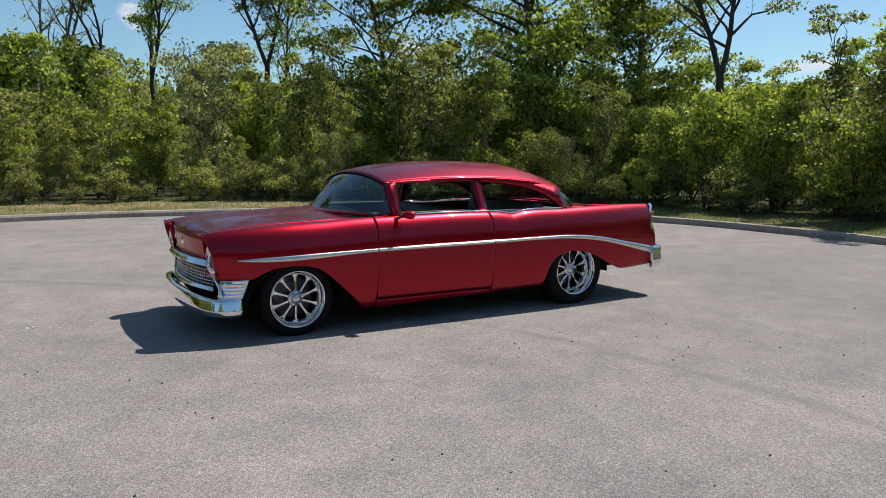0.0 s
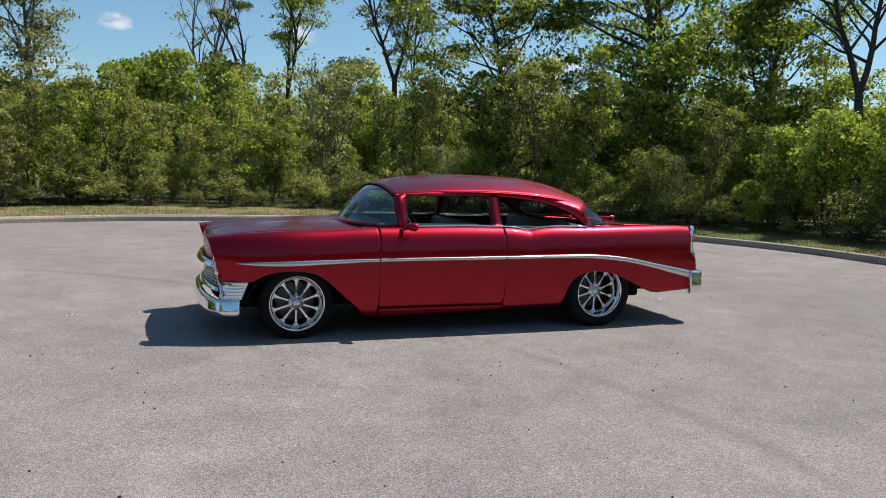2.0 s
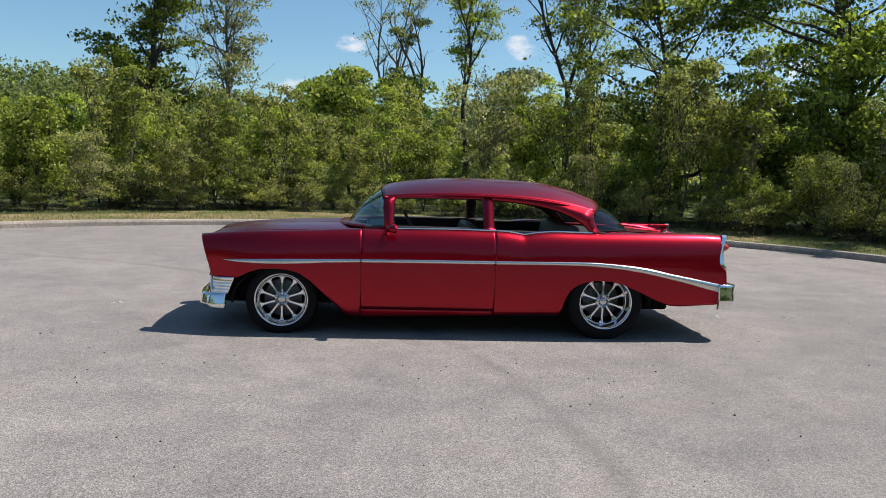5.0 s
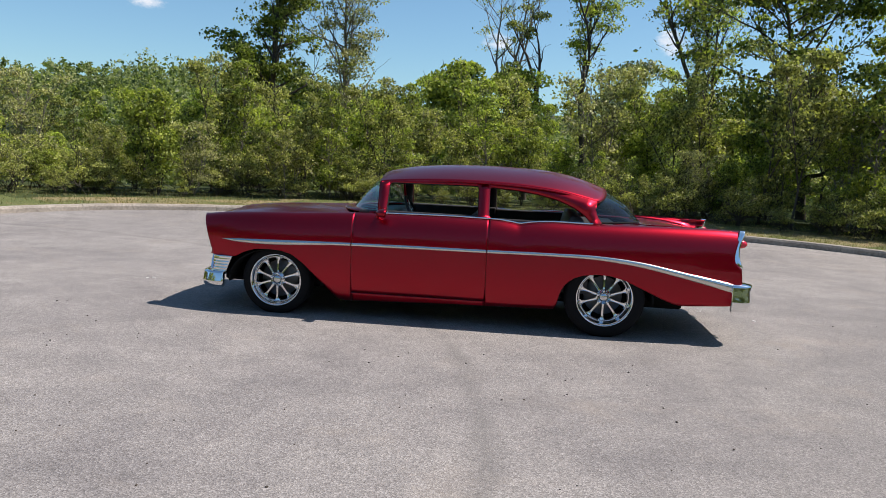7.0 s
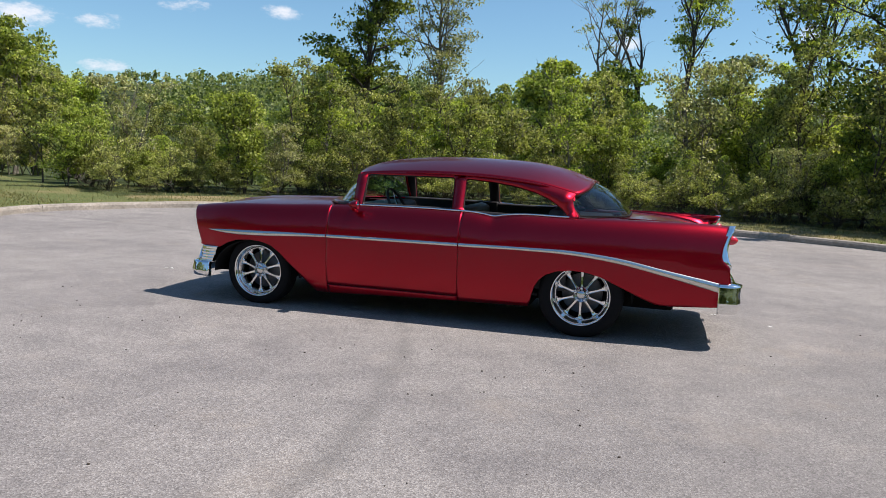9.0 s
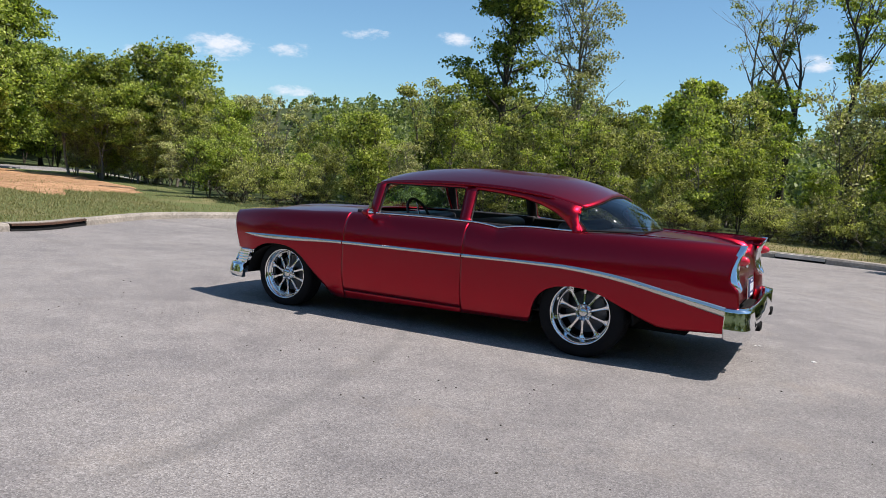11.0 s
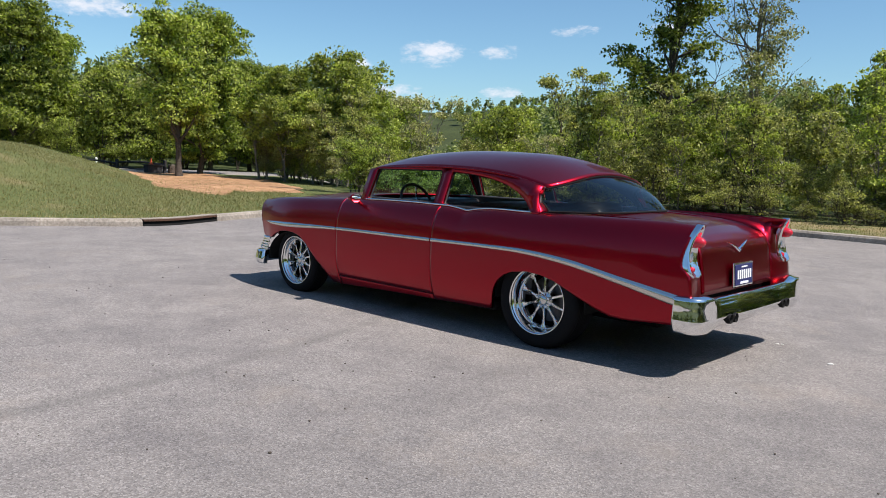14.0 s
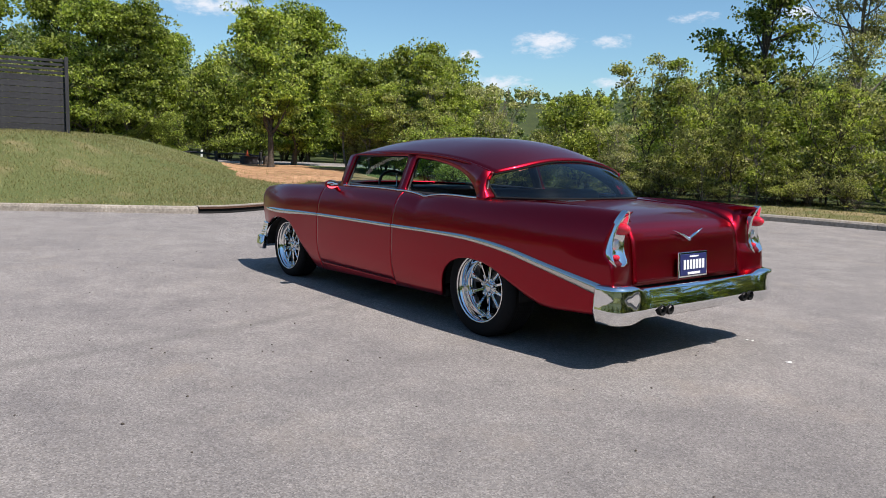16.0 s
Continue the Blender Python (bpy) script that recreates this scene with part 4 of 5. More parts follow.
def build_roadside():
    """Split rails, a dark plinth with a cone, and a marker post by the side road."""
    rails = new("rail_fence")
    tagged(rails, "low dark split-rail fence beside side road", "fence")
    x0, y0 = -33.6, 9.2
    for k in range(3):
        x, y = x0 + k * 0.9, y0 + k * 2.0
        part("rail_post", box_bm((0.14, 0.14, 0.75), (x, y, height(x, y) + 0.3), 0.02, 1), DARK_WOOD, rails)
    for k in range(2):
        for z, s in ((0.52, 0.05), (0.28, -0.06)):
            xa, ya, xb, yb = x0 + k * 0.9, y0 + k * 2.0, x0 + (k + 1) * 0.9, y0 + (k + 1) * 2.0
            tube("rail", [(xa, ya, height(xa, ya) + z), ((xa + xb) / 2, (ya + yb) / 2, height(xa, ya) + z + s), (xb, yb, height(xb, yb) + z - s)], 0.05, DARK_WOOD, rails, 6)
    x, y = -31.4, 12.4
    z = height(x, y)
    plinth = new("planter_box")
    tagged(plinth, "low dark box under the tree on clay", "box")
    part("box_body", box_bm((0.45, 0.78, 0.42), (x, y, z + 0.18), 0.03, 1), DARK_WOOD, plinth)
    part("box_rim", box_bm((0.52, 0.86, 0.06), (x, y, z + 0.415), 0.02, 1), DARK_WOOD, plinth)
    cone = new("traffic_cone")
    tagged(cone, "small orange traffic cone standing on dark box", "cone")
    orange = plain("cone_orange", (0.55, 0.08, 0.02), 0.5)
    part("cone_base", box_bm((0.20, 0.20, 0.03), (x, y - 0.1, z + 0.46), 0.006, 1), orange, cone)
    ob = sheet("cone_body", lathe([(0.08, 0.0), (0.04, 0.16), (0.02, 0.29), (0.001, 0.30)], 20, "z"), orange, cone, 0, "", close_v=True)
    ob.location = (x, y - 0.1, z + 0.474)
    stump = new("stump")
    tagged(stump, "dark cut tree stump on clay", "stump")
    xs, ys = -31.3, 13.3
    part("stump_wood", box_bm((0.3, 0.3, 0.55), (xs, ys, height(xs, ys) + 0.22), 0.08, 2), BARK, stump)
    post = new("marker_post")
    tagged(post, "short white marker post leaning beside side road", "post")
    white = plain("white_post", (0.75, 0.75, 0.73), 0.5)
    xp, yp = -41.4, 13.8
    ob = part("post_shaft", box_bm((0.12, 0.12, 0.8), (0, 0, 0.3), 0.02, 1), white, post)
    ob.matrix_basis = pose(xp, yp, height(xp, yp) - 0.05, 0, 8, 0)


build_fence()
build_roadside()


# ---------------------------------------------------------------- scraps on the asphalt
def build_scraps():
    rng = random.Random(12)
    pale = plain("dropped_plaster", (0.6, 0.59, 0.57), 0.8)
    for x, y, n, spread in ((-3.29, 0.48, 5, 0.05), (3.07, 0.39, 2, 0.02), (2.62, 0.71, 2, 0.02)):
        bm = bmesh.new()
        for _ in range(n):
            m = Matrix.Translation((rng.gauss(0, spread), rng.gauss(0, spread), 0.003)) @ Matrix.Rotation(rng.uniform(0, 6), 4, "Z") @ Matrix.Diagonal((rng.uniform(0.009, 0.024), rng.uniform(0.006, 0.014), 0.005, 1))
            bmesh.ops.create_icosphere(bm, subdivisions=1, radius=1.0, matrix=m)
        ob = part("litter", bm, pale)
        ob.location = (x, y, 0.0)
        tagged(ob, "small white scraps lying on asphalt", "litter", "scraps on the asphalt")
    bm = bmesh.new()
    for _ in range(170):
        a, r = rng.uniform(-3.1, 0.3), rng.uniform(1.2, 8.0)
        s = rng.uniform(0.004, 0.010)
        m = Matrix.Translation((r * math.cos(a), r * math.sin(a) - 0.6, s * 0.4)) @ Matrix.Rotation(rng.uniform(0, 6), 4, "Z") @ Matrix.Diagonal((s, s * 0.7, s * 0.6, 1))
        bmesh.ops.create_icosphere(bm, subdivisions=1, radius=1.0, matrix=m)
    tagged(part("grit", bm, BARK), "loose dark grit scattered over asphalt", "grit", kind="stuff")


build_scraps()


# ---------------------------------------------------------------- the car
HALF = [(-2.35, .760), (-2.2, .812), (-2.0, .860), (-1.6, .928), (-1.0, .935), (0, .935), (1.0, .932), (1.6, .922), (2.1, .895), (2.5, .858), (2.65, .845)]
TOP = [(-2.35, .82), (-2.2, .852), (-2.0, .880), (-1.7, .905), (-1.2, .928), (-.9, .945), (-.5, .955), (.3, .962), (.55, .955), (.64, .943), (.70, .934), (.76, .945), (.85, .957), (1.3, .965), (2.0, .978), (2.4, .978), (2.65, .965)]
BOTTOM = [(-2.35, .50), (-1.885, .495), (-1.83, .50), (-1.75, .545), (-1.65, .578), (-1.52, .590), (-1.40, .582), (-1.30, .555), (-1.20, .485), (-1.08, .37), (-.98, .275), (-.91, .195),
          (-.87, .166), (-.76, .162), (0, .19), (1.0, .215), (1.04, .218), (1.05, .25), (1.06, .30), (1.08, .38), (1.12, .45), (1.18, .50), (1.26, .532), (1.38, .548), (1.50, .54), (1.62, .51), (1.8, .43), (1.95, .362), (2.05, .325), (2.15, .318), (2.5, .335), (2.65, .35)]
TAIL_END = [(.30, 2.58), (.53, 2.60), (.665, 2.585), (.69, 2.545), (.72, 2.52), (.80, 2.525), (.90, 2.555), (.965, 2.60)]
LID = [(1.70, .972), (1.85, .968), (2.05, .955), (2.22, .938), (2.34, .915), (2.43, .878), (2.485, .835), (2.515, .78), (2.53, .70), (2.545, .60), (2.555, .50)]


def half_width(x, z, zt):
    s = np.clip((z - (zt - .26)) / .26, 0, 1)
    y = float(curve_at(HALF, x)) - .125 * (1 - (1 - s ** 2.3) ** (1 / 2.3))
    y -= .19 * (z - .56) ** 2
    return y - (.05 * ((.45 - z) / .28) ** 2 if z < .45 else 0)


def side_point(x, z, out=0.0):
    """A point on the left flank, at most out metres proud of it."""
    zt = float(curve_at(TOP, x))
    return side_shift(x, -(half_width(x, min(z, zt), zt) + out), z, zt)


def side_shift(x, y, z, zt):
    nx = x + (zt - z) * .33 * float(smooth01((-1.80 - x) / .42))
    if x > 2.2:
        nx = 2.2 + (x - 2.2) * (float(lerp_at(TAIL_END, z)) - 2.2) / .40
    return (nx, y, z)


def flank(x0, x1, inner, step=.018, lift=0.0):
    """Grid of a panel of the left flank from its lower edge over the shoulder to a line inboard."""
    rows = []
    for x in np.linspace(x0, x1, max(3, int(abs(x1 - x0) / step))):
        zb, zt = max(float(lerp_at(BOTTOM, x)), lift), float(curve_at(TOP, x))
        w = float(curve_at(HALF, x))
        row = []
        lo = zt - .26
        zs = list(np.linspace(zb, lo, 14)[:-1]) + [lo + .26 * math.sin(q) for q in np.linspace(0, math.pi / 2, 13)]
        lip = half_width(x, zb, zt)
        row.append(side_shift(x, -(lip - .035), zb + .004, zt))
        row.append(side_shift(x, -(lip - .006), zb - .002, zt))
        row += [side_shift(x, -half_width(x, z, zt), z, zt) for z in zs]
        yi, zi = inner(x)
        yc = w - .125
        for q in (.25, .5, .75, 1.0):
            row.append(side_shift(x, -(yc + (yi - yc) * q), zt + (zi - zt) * float(smooth01(q)), zt))
        rows.append(row)
    return np.array(rows)


def both(name, P, mat, parent, thick=.012, label="", flip=False):
    """A panel and its mirror image on the other side."""
    P = np.asarray(P)
    made = [sheet(name, P, mat, parent, thick, label, flip)]
    Q = P.copy()
    Q[..., 1] *= -1
    made.append(sheet(name, Q, mat, parent, thick, label, not flip))
    return made


def roof_edge(x):
    return (float(curve_at([(-.66, .62), (-.58, .632), (-.3, .655), (0, .67), (.6, .68), (1.1, .69), (1.45, .685)], x)),
            float(curve_at([(-.66, 1.21), (-.58, 1.222), (-.5, 1.230), (-.18, 1.252), (.34, 1.262), (.82, 1.240), (1.1, 1.205), (1.25, 1.172), (1.36, 1.145), (1.45, 1.12)], x)))


def roof_mid(x):
    return float(curve_at([(-.66, 1.275), (-.60, 1.305), (-.53, 1.328), (-.42, 1.352), (-.1, 1.39), (.26, 1.405), (.6, 1.402), (1.0, 1.376), (1.25, 1.322), (1.48, 1.24)], x))


def roof_point(x, q):
    ye, ze = roof_edge(x)
    return (x, q * ye, ze + (roof_mid(x) - ze) * (1 - abs(q) ** 2.2))


def screen_base(y):
    return -.92 + .37 * abs(y / .78) ** 2.6


def cabin_y(z):
    return .800 - .130 * max(0, (z - .955) / .300) ** 1.1


def filled(name, outer, holes, place, mat, parent, thick, label=""):
    """A plate with openings: filled in its plane, then bent to place(x, z)."""
    bm = bmesh.new()
    edges = []
    for loop in (outer, *holes):
        vs = [bm.verts.new((x, 0, z)) for x, z in loop]
        edges += [bm.edges.new((vs[i], vs[(i + 1) % len(vs)])) for i in range(len(vs))]
    bmesh.ops.triangle_fill(bm, use_beauty=True, use_dissolve=False, edges=edges)
    for v in bm.verts:
        v.co = place(v.co.x, v.co.z)
    bmesh.ops.recalc_face_normals(bm, faces=bm.faces)
    ob = part(name, bm, mat, parent, label, smooth=True)
    md = ob.modifiers.new("thickness", "SOLIDIFY")
    md.thickness, md.offset = thick, 0.0
    return ob


def rounded(points, r=0.02, n=4):
    """Rounds the corners of a closed loop of (x, z)."""
    out = []
    for i, p in enumerate(points):
        a, b, c = Vector(points[i - 1]), Vector(p), Vector(points[(i + 1) % len(points)])
        d = min(r, (a - b).length * .45, (c - b).length * .45)
        s, e = b + (a - b).normalized() * d, b + (c - b).normalized() * d
        for k in range(n + 1):
            t = k / n
            q = s.lerp(b, t).lerp(b.lerp(e, t), t)
            out.append((q.x, q.y))
    return out


DOOR_WINDOW = [(-.487, .958), (-.478, 1.226), (.318, 1.236), (.330, .964)]
REAR_WINDOW = [(.425, .966), (.418, 1.232), (.65, 1.216), (.85, 1.190), (1.02, 1.150), (1.15, 1.098), (1.25, 1.035), (1.315, .968), (.86, .960), (.76, .950), (.70, .938), (.62, .950), (.54, .960)]


def swept(name, path, profile, mat, parent, label="", smooth=True):
    """A closed profile of (out, up) carried along a level path of (x, y), out to the path's right."""
    path = np.asarray(path, float)
    t = np.gradient(path, axis=0)
    t /= np.linalg.norm(t, axis=1)[:, None]
    rows = [[(p[0] + w[1] * o, p[1] - w[0] * o, z) for o, z in (profile(k / (len(path) - 1)) if callable(profile) else profile)] for k, (p, w) in enumerate(zip(path, t))]
    v, f = grid(rows, close_v=True)
    n = len(rows[0])
    f = list(f) + [tuple(range(n))[::-1], tuple(range(len(v) - n, len(v)))]
    me = mesh_of(name, v, f, mat, smooth)
    bm = bmesh.new()
    bm.from_mesh(me)
    bmesh.ops.recalc_face_normals(bm, faces=bm.faces)
    bm.to_mesh(me)
    bm.free()
    return link(name, me, parent, label)


def bar_profile(z0, z1, depth, lean=0.6):
    """A bumper's section: upper face leaning back, lower lip turned under, flat back."""
    face = ((.25, 0), (.52, .02), (.66, .08), (.95, .29), (.995, .335), (1.0, .365), (.975, .40), (.64, .68), (.36, .88), (.24, .955), (.15, .985), (.05, 1))
    out = [(depth * (1 - (1 - e) * lean if .4 < q < .98 else e), z0 + (z1 - z0) * q) for e, q in face]
    return [(-.02, z0)] + out + [(-.02, z1)]


def build_wheel(car, x, y, z, radius, wide, side, dish, rim_k, steer=0.0):
    wheel = new("wheel")
    wheel.parent = car
    wheel.matrix_basis = pose(x, y, z, 0, 0, steer if side < 0 else 180 + steer)
    h = wide / 2
    # outer face points to -y
    k0 = rim_k
    tyre = [(.245 * k0, -h * .82), (.25 * k0, -h * .92), (.262 * k0, -h), (radius - .03, -h * 1.02), (radius - .008, -h * .86), (radius, -h * .72)]
    tread = []
    for k in range(1, 9):
        a = -h * .72 + 1.44 * h * k / 9
        tread += [(radius, a - .006), (radius - .006, a - .003), (radius - .006, a + .003), (radius, a + .006)]
    tyre += tread + [(radius, h * .72), (radius - .008, h * .86), (radius - .03, h), (.25 * k0, h * .95), (.245 * k0, h * .8)]
    sheet("tyre", lathe(tyre, 64), RUBBER, wheel, 0, "black low-profile tyre", flip=True, close_v=True)
    d = -h * .90
    rim = [(.241, d - .006), (.247, d - .014), (.252, d - .012), (.252, d + .006), (.243, d + .012), (.236, d + .026), (.229, d + .05), (.222, d + dish), (.212, d + dish + .006), (.208, d + dish + .03), (.212, h * .9)]
    rim = [(r * k0, a) for r, a in rim]
    sheet("rim", lathe(rim, 64), CHROME, wheel, 0, "deep polished rim", close_v=True)
    face = d + dish
    # ten even spokes that flare into a ring inside the barrel
    bm = bmesh.new()
    for k in range(10):
        a = 2 * math.pi * k / 10 + math.pi / 10
        c, s = math.cos(a), math.sin(a)
        rings = []
        for r, wd, fwd in ((.040, .0115, .014), (.062, .0150, .013), (.085, .0118, .009), (.115, .0105, .005), (.150, .0108, .002), (.178, .0135, .002), (.194, .0190, .004), (.206, .0290, .007), (.216, .0400, .009)):
            r *= k0
            rings.append([bm.verts.new((r * c - wd * q * s, face - e, r * s + wd * q * c)) for q, e in ((-1.0, -.030), (-1.0, fwd - .006), (-.72, fwd), (-.46, fwd - .016), (.46, fwd - .016), (.72, fwd), (1.0, fwd - .006), (1.0, -.030))])
        for i in range(len(rings) - 1):
            for j in range(8):
                bm.faces.new((rings[i][j], rings[i + 1][j], rings[i + 1][(j + 1) % 8], rings[i][(j + 1) % 8]))
    bmesh.ops.recalc_face_normals(bm, faces=bm.faces)
    part("spokes", bm, CHROME, wheel, "polished ten-spoke centre")
    sheet("spoke_ring", lathe([(r * k0, a) for r, a in ((.215, face - .004), (.218, face - .009), (.223, face - .009), (.225, face), (.223, face + .03), (.215, face + .03), (.215, face - .004))], 64), ALLOY, wheel, 0, "", close_v=True)
    sheet("hub", lathe([(.002, face - .022), (.030, face - .022), (.034, face - .016), (.036, face - .006), (.062, face - .004), (.068, face + .004), (.068, face + .03)], 40), ALLOY, wheel, 0, "", close_v=True)
    nut = lathe([(.001, -.012), (.007, -.012), (.0085, -.008), (.0085, .01)], 6)
    for k in range(5):
        a = 2 * math.pi * k / 5 + math.pi / 2
        ob = sheet("lug_nut", nut, CHROME, wheel, 0, "", close_v=True)
        ob.location = (.054 * math.cos(a), face - .010, .054 * math.sin(a))
        ob.scale = (1.35, 1.3, 1.35)
    sheet("brake_disc", lathe([(.05, face + .075), (.165, face + .075), (.168, face + .08), (.168, face + .1), (.05, face + .1)], 48), STEEL, wheel, 0, "grey steel brake disc", close_v=True)
    sheet("back_plate", lathe([(.002, face + .13), (.21, face + .13)], 32), BLACK, wheel, 0, "", close_v=True)
    return wheel


def build_seat(car, name, x, wide, zc, label):
    seat = new(name)
    seat.parent = car
    seat["label"] = label
    part("cushion", box_bm((.50, wide, .17), (x, 0, zc), .05, 4), VINYL, seat, smooth=True)
    part("backrest", box_bm((.14, wide, .46), (0, 0, 0), .05, 4, Matrix.Rotation(radians(14), 4, "Y")), VINYL_GREY, seat, smooth=True).location = (x + .27, 0, zc + .27)
    return seat


def build_car():
    car = new("car")
    tagged(car, "candy red chopped two-door sedan parked on asphalt", "car")
    # painted shell
    both("front_fender", flank(-2.185, -.7618, lambda x: (.60, float(curve_at(TOP, x)) - .018)), RED, car, .010)
    both("door", flank(-.7595, .4296, lambda x: (.76, float(curve_at(TOP, x)) - .012), lift=.245), RED, car, .010)
    rows = []
    for x in np.linspace(-.7595, .4296, 40):
        zb, zt = float(lerp_at(BOTTOM, x)), float(curve_at(TOP, x))
        zs = np.linspace(zb, .2405, 7)
        row = [side_shift(x, -(half_width(x, zb, zt) - .035), zb + .004, zt)] + [side_shift(x, -half_width(x, z, zt), z, zt) for z in zs]
        rows.append(row + [side_shift(x, -(half_width(x, .2405, zt) - .02), .2405, zt)])
    both("sill_panel", rows, RED, car, .008)
    both("quarter_panel", flank(.4322, 2.60, lambda x: (.76 if x < 1.45 else .66, float(curve_at(TOP, x)) - (.012 if x < 1.45 else .012 + .045 * float(smooth01((x - 1.5) / .9))))), RED, car, .010)
    # bonnet, with a low centre ridge, rolling down at the nose
    prof = [(-.955, .968), (-1.24, .958), (-1.55, .945), (-1.80, .928), (-2.0, .903), (-2.10, .880), (-2.155, .845), (-2.17, .79), (-2.165, .70), (-2.16, .635)]
    path = [Vector((a, 0, b)) for a, b in prof]
    rows = []
    for k in np.linspace(0, len(prof) - 1, 40):
        i = min(len(prof) - 2, int(k))
        p = path[i].lerp(path[i + 1], k - i)
        edge = float(curve_at(TOP, max(p.x, -2.2))) - .016
        row = []
        for q in np.linspace(-1, 1, 33):
            y = q * .597
            blend = float(smooth01((p.z - .70) / .16))
            crown = (1 - abs(q) ** 2.2)
            z = p.z if p.z < .70 else p.z - (p.z - min(edge, p.z)) * (1 - crown) * blend
            ridge = .012 * math.exp(-(y / .05) ** 2) * blend
            x = p.x + .075 * abs(q) ** 2.5 * float(smooth01((.90 - p.z) / .1)) if p.x < -1.9 else p.x + (screen_base(y) - screen_base(0)) * float(smooth01((p.x + 1.25) / .3))
            row.append((x, y, z + ridge))
        rows.append(row)
    sheet("bonnet", rows, RED, car, .012, flip=True)
    rows = []
    for q in np.linspace(-1, 1, 41):
        y = q * .79
        x0, x1 = screen_base(y) - .075, screen_base(y) + .06
        rows.append([(x0 + (x1 - x0) * k, y, .957 + .012 * (1 - q * q) - (.016 if k == 0 else 0)) for k in (0, .1, .5, 1)])
    sheet("cowl", rows, RED, car, .01)
    # panel round the headlights and grille
    rows = []
    for z in np.linspace(.50, .858, 14):
        rows.append([(-2.105 - .035 * math.cos(q * math.pi / 2) + (.86 - z) * .15, q * .66, z) for q in np.linspace(-1, 1, 41)])
    sheet("nose_panel", rows, RED, car, .01)
    # rounded pods that carry the fenders' leading edges in to the headlights
    edge = [tuple(p) for p in flank(-2.185, -2.16, lambda x: (.60, float(curve_at(TOP, x)) - .018))[0][2:]]
    down = [(edge[-1][0] + .02 + .05 * q, -.60 + .02 * q, edge[-1][2] + (.50 - edge[-1][2]) * q) for q in np.linspace(.12, 1, 9)]
    under = [(-2.10 + .0 * q, -.58 - (.24 * q), .50) for q in np.linspace(.15, .9, 6)]
    loop = edge + down + under
    rows = []
    for x, y, z in loop:
        a = math.atan2(z - .742, y + .672)
        ci = Vector((-2.112, -.672 + .100 * math.cos(a), .742 + .100 * math.sin(a)))
        po = Vector((x, y, z))
        rows.append([tuple(po.lerp(ci, q) + Vector((.012 * math.sin(q * math.pi), 0, 0))) for q in (0, .2, .45, .7, 1)])
    P = np.array(rows)
    for s in (-1, 1):
        Q = P.copy()
        Q[..., 1] *= -s
        sheet("headlight_pod", Q, RED, car, .006, flip=s > 0, close_u=True)
    # boot lid and rear deck
    lid = [Vector((a, 0, b)) for a, b in LID]

    def deck(q_wide, lift, steps, y_steps, end=len(LID) - 1, fin=True):
        rows = []
        for k in np.linspace(0, end, steps):
            i = min(len(lid) - 2, int(k))
            p = lid[i].lerp(lid[i + 1], k - i)
            n = (lid[i + 1] - lid[i]).normalized()
            nrm = Vector((-n.z, 0, n.x))
            row = []
            for q in np.linspace(-1, 1, y_steps):
                y = q * q_wide
                front = (-.24 * abs(y / .62) ** 4.5) * (1 - float(smooth01((p.x - 1.70) / .45)))
                sag = -.018 * (y / .62) ** 2 * float(smooth01((p.z - .84) / .08))
                up = 0.0
                if fin and abs(y) > .60:
                    zt = float(curve_at(TOP, min(p.x, 2.58))) - .004
                    up = (zt - p.z) * float(smooth01((abs(y) - .60) / .10)) * (1 - float(smooth01((p.x - 2.50) / .05)))
                row.append((p.x + front + nrm.x * lift, y, p.z + sag + up + nrm.z * lift))
            rows.append(row)
        return rows

    sheet("rear_deck", deck(.74, -.004, 44, 45), RED, car, .01)
    sheet("boot_lid", deck(.585, .005, 44, 33, len(LID) - 1.15, False), RED, car, .012)
    # roof
    rows = []
    for u in np.linspace(0, 1, 48):
        row = []
        for q in np.linspace(-1, 1, 41):
            x0, x1 = -.60 + .02 * q * q, 1.465 - .10 * abs(q) ** 5
            row.append(roof_point(x0 + (x1 - x0) * u, q))
        rows.append(row)
    sheet("roof", rows, RED, car, .014, flip=True)
    for s in (-1, 1):
        place = lambda x, z, s=s: (x, s * cabin_y(z), z)
        outer = [(-.565, .945), (-.568, 1.05), (-.574, 1.215)] + [(x, roof_edge(x)[1] + .004) for x in np.linspace(-.5, 1.355, 24)] + [(1.338, 1.10), (1.35, 1.06), (1.365, 1.01), (1.385, .975), (1.39, .945), (1.3, .945), (.86, .94), (.70, .915), (.54, .94)]
        filled("window_frame", outer, [rounded(DOOR_WINDOW, .03), rounded(REAR_WINDOW, .025)], place, RED, car, .030)
        lining = lambda x, z, s=s: (x, s * (cabin_y(z) - .026), z)
        filled("window_lining", outer, [rounded(DOOR_WINDOW, .03), rounded(REAR_WINDOW, .025)], lining, VINYL, car, .016)
        xs = np.linspace(-.565, 1.345, 40)
        tube("drip_rail", [(x, s * (roof_edge(x)[0] + .012), roof_edge(x)[1] + .004) for x in xs] + [(1.345, s * .72, 1.10)], .009, RED, car, 6)
        belt = np.linspace(-.50, 1.325, 70)
        tube("belt_moulding", [(x, s * (.812 if x < .6 else .808), float(curve_at(TOP, x)) + .003) for x in belt], .0085, CHROME, car, 6, label="thin chrome moulding under windows")
        tube("window_gasket", [(x, s * (cabin_y(z) + .012), z) for x, z in rounded([*DOOR_WINDOW], .03)][:18], .005, RUBBER, car, 5)
        # side spear in three lengths
        up = [(-2.0, .652), (-1.9, .658), (-.77, .690), (.43, .702), (1.02, .708), (1.34, .708), (1.73, .676), (2.12, .605), (2.48, .540), (2.60, .516)]
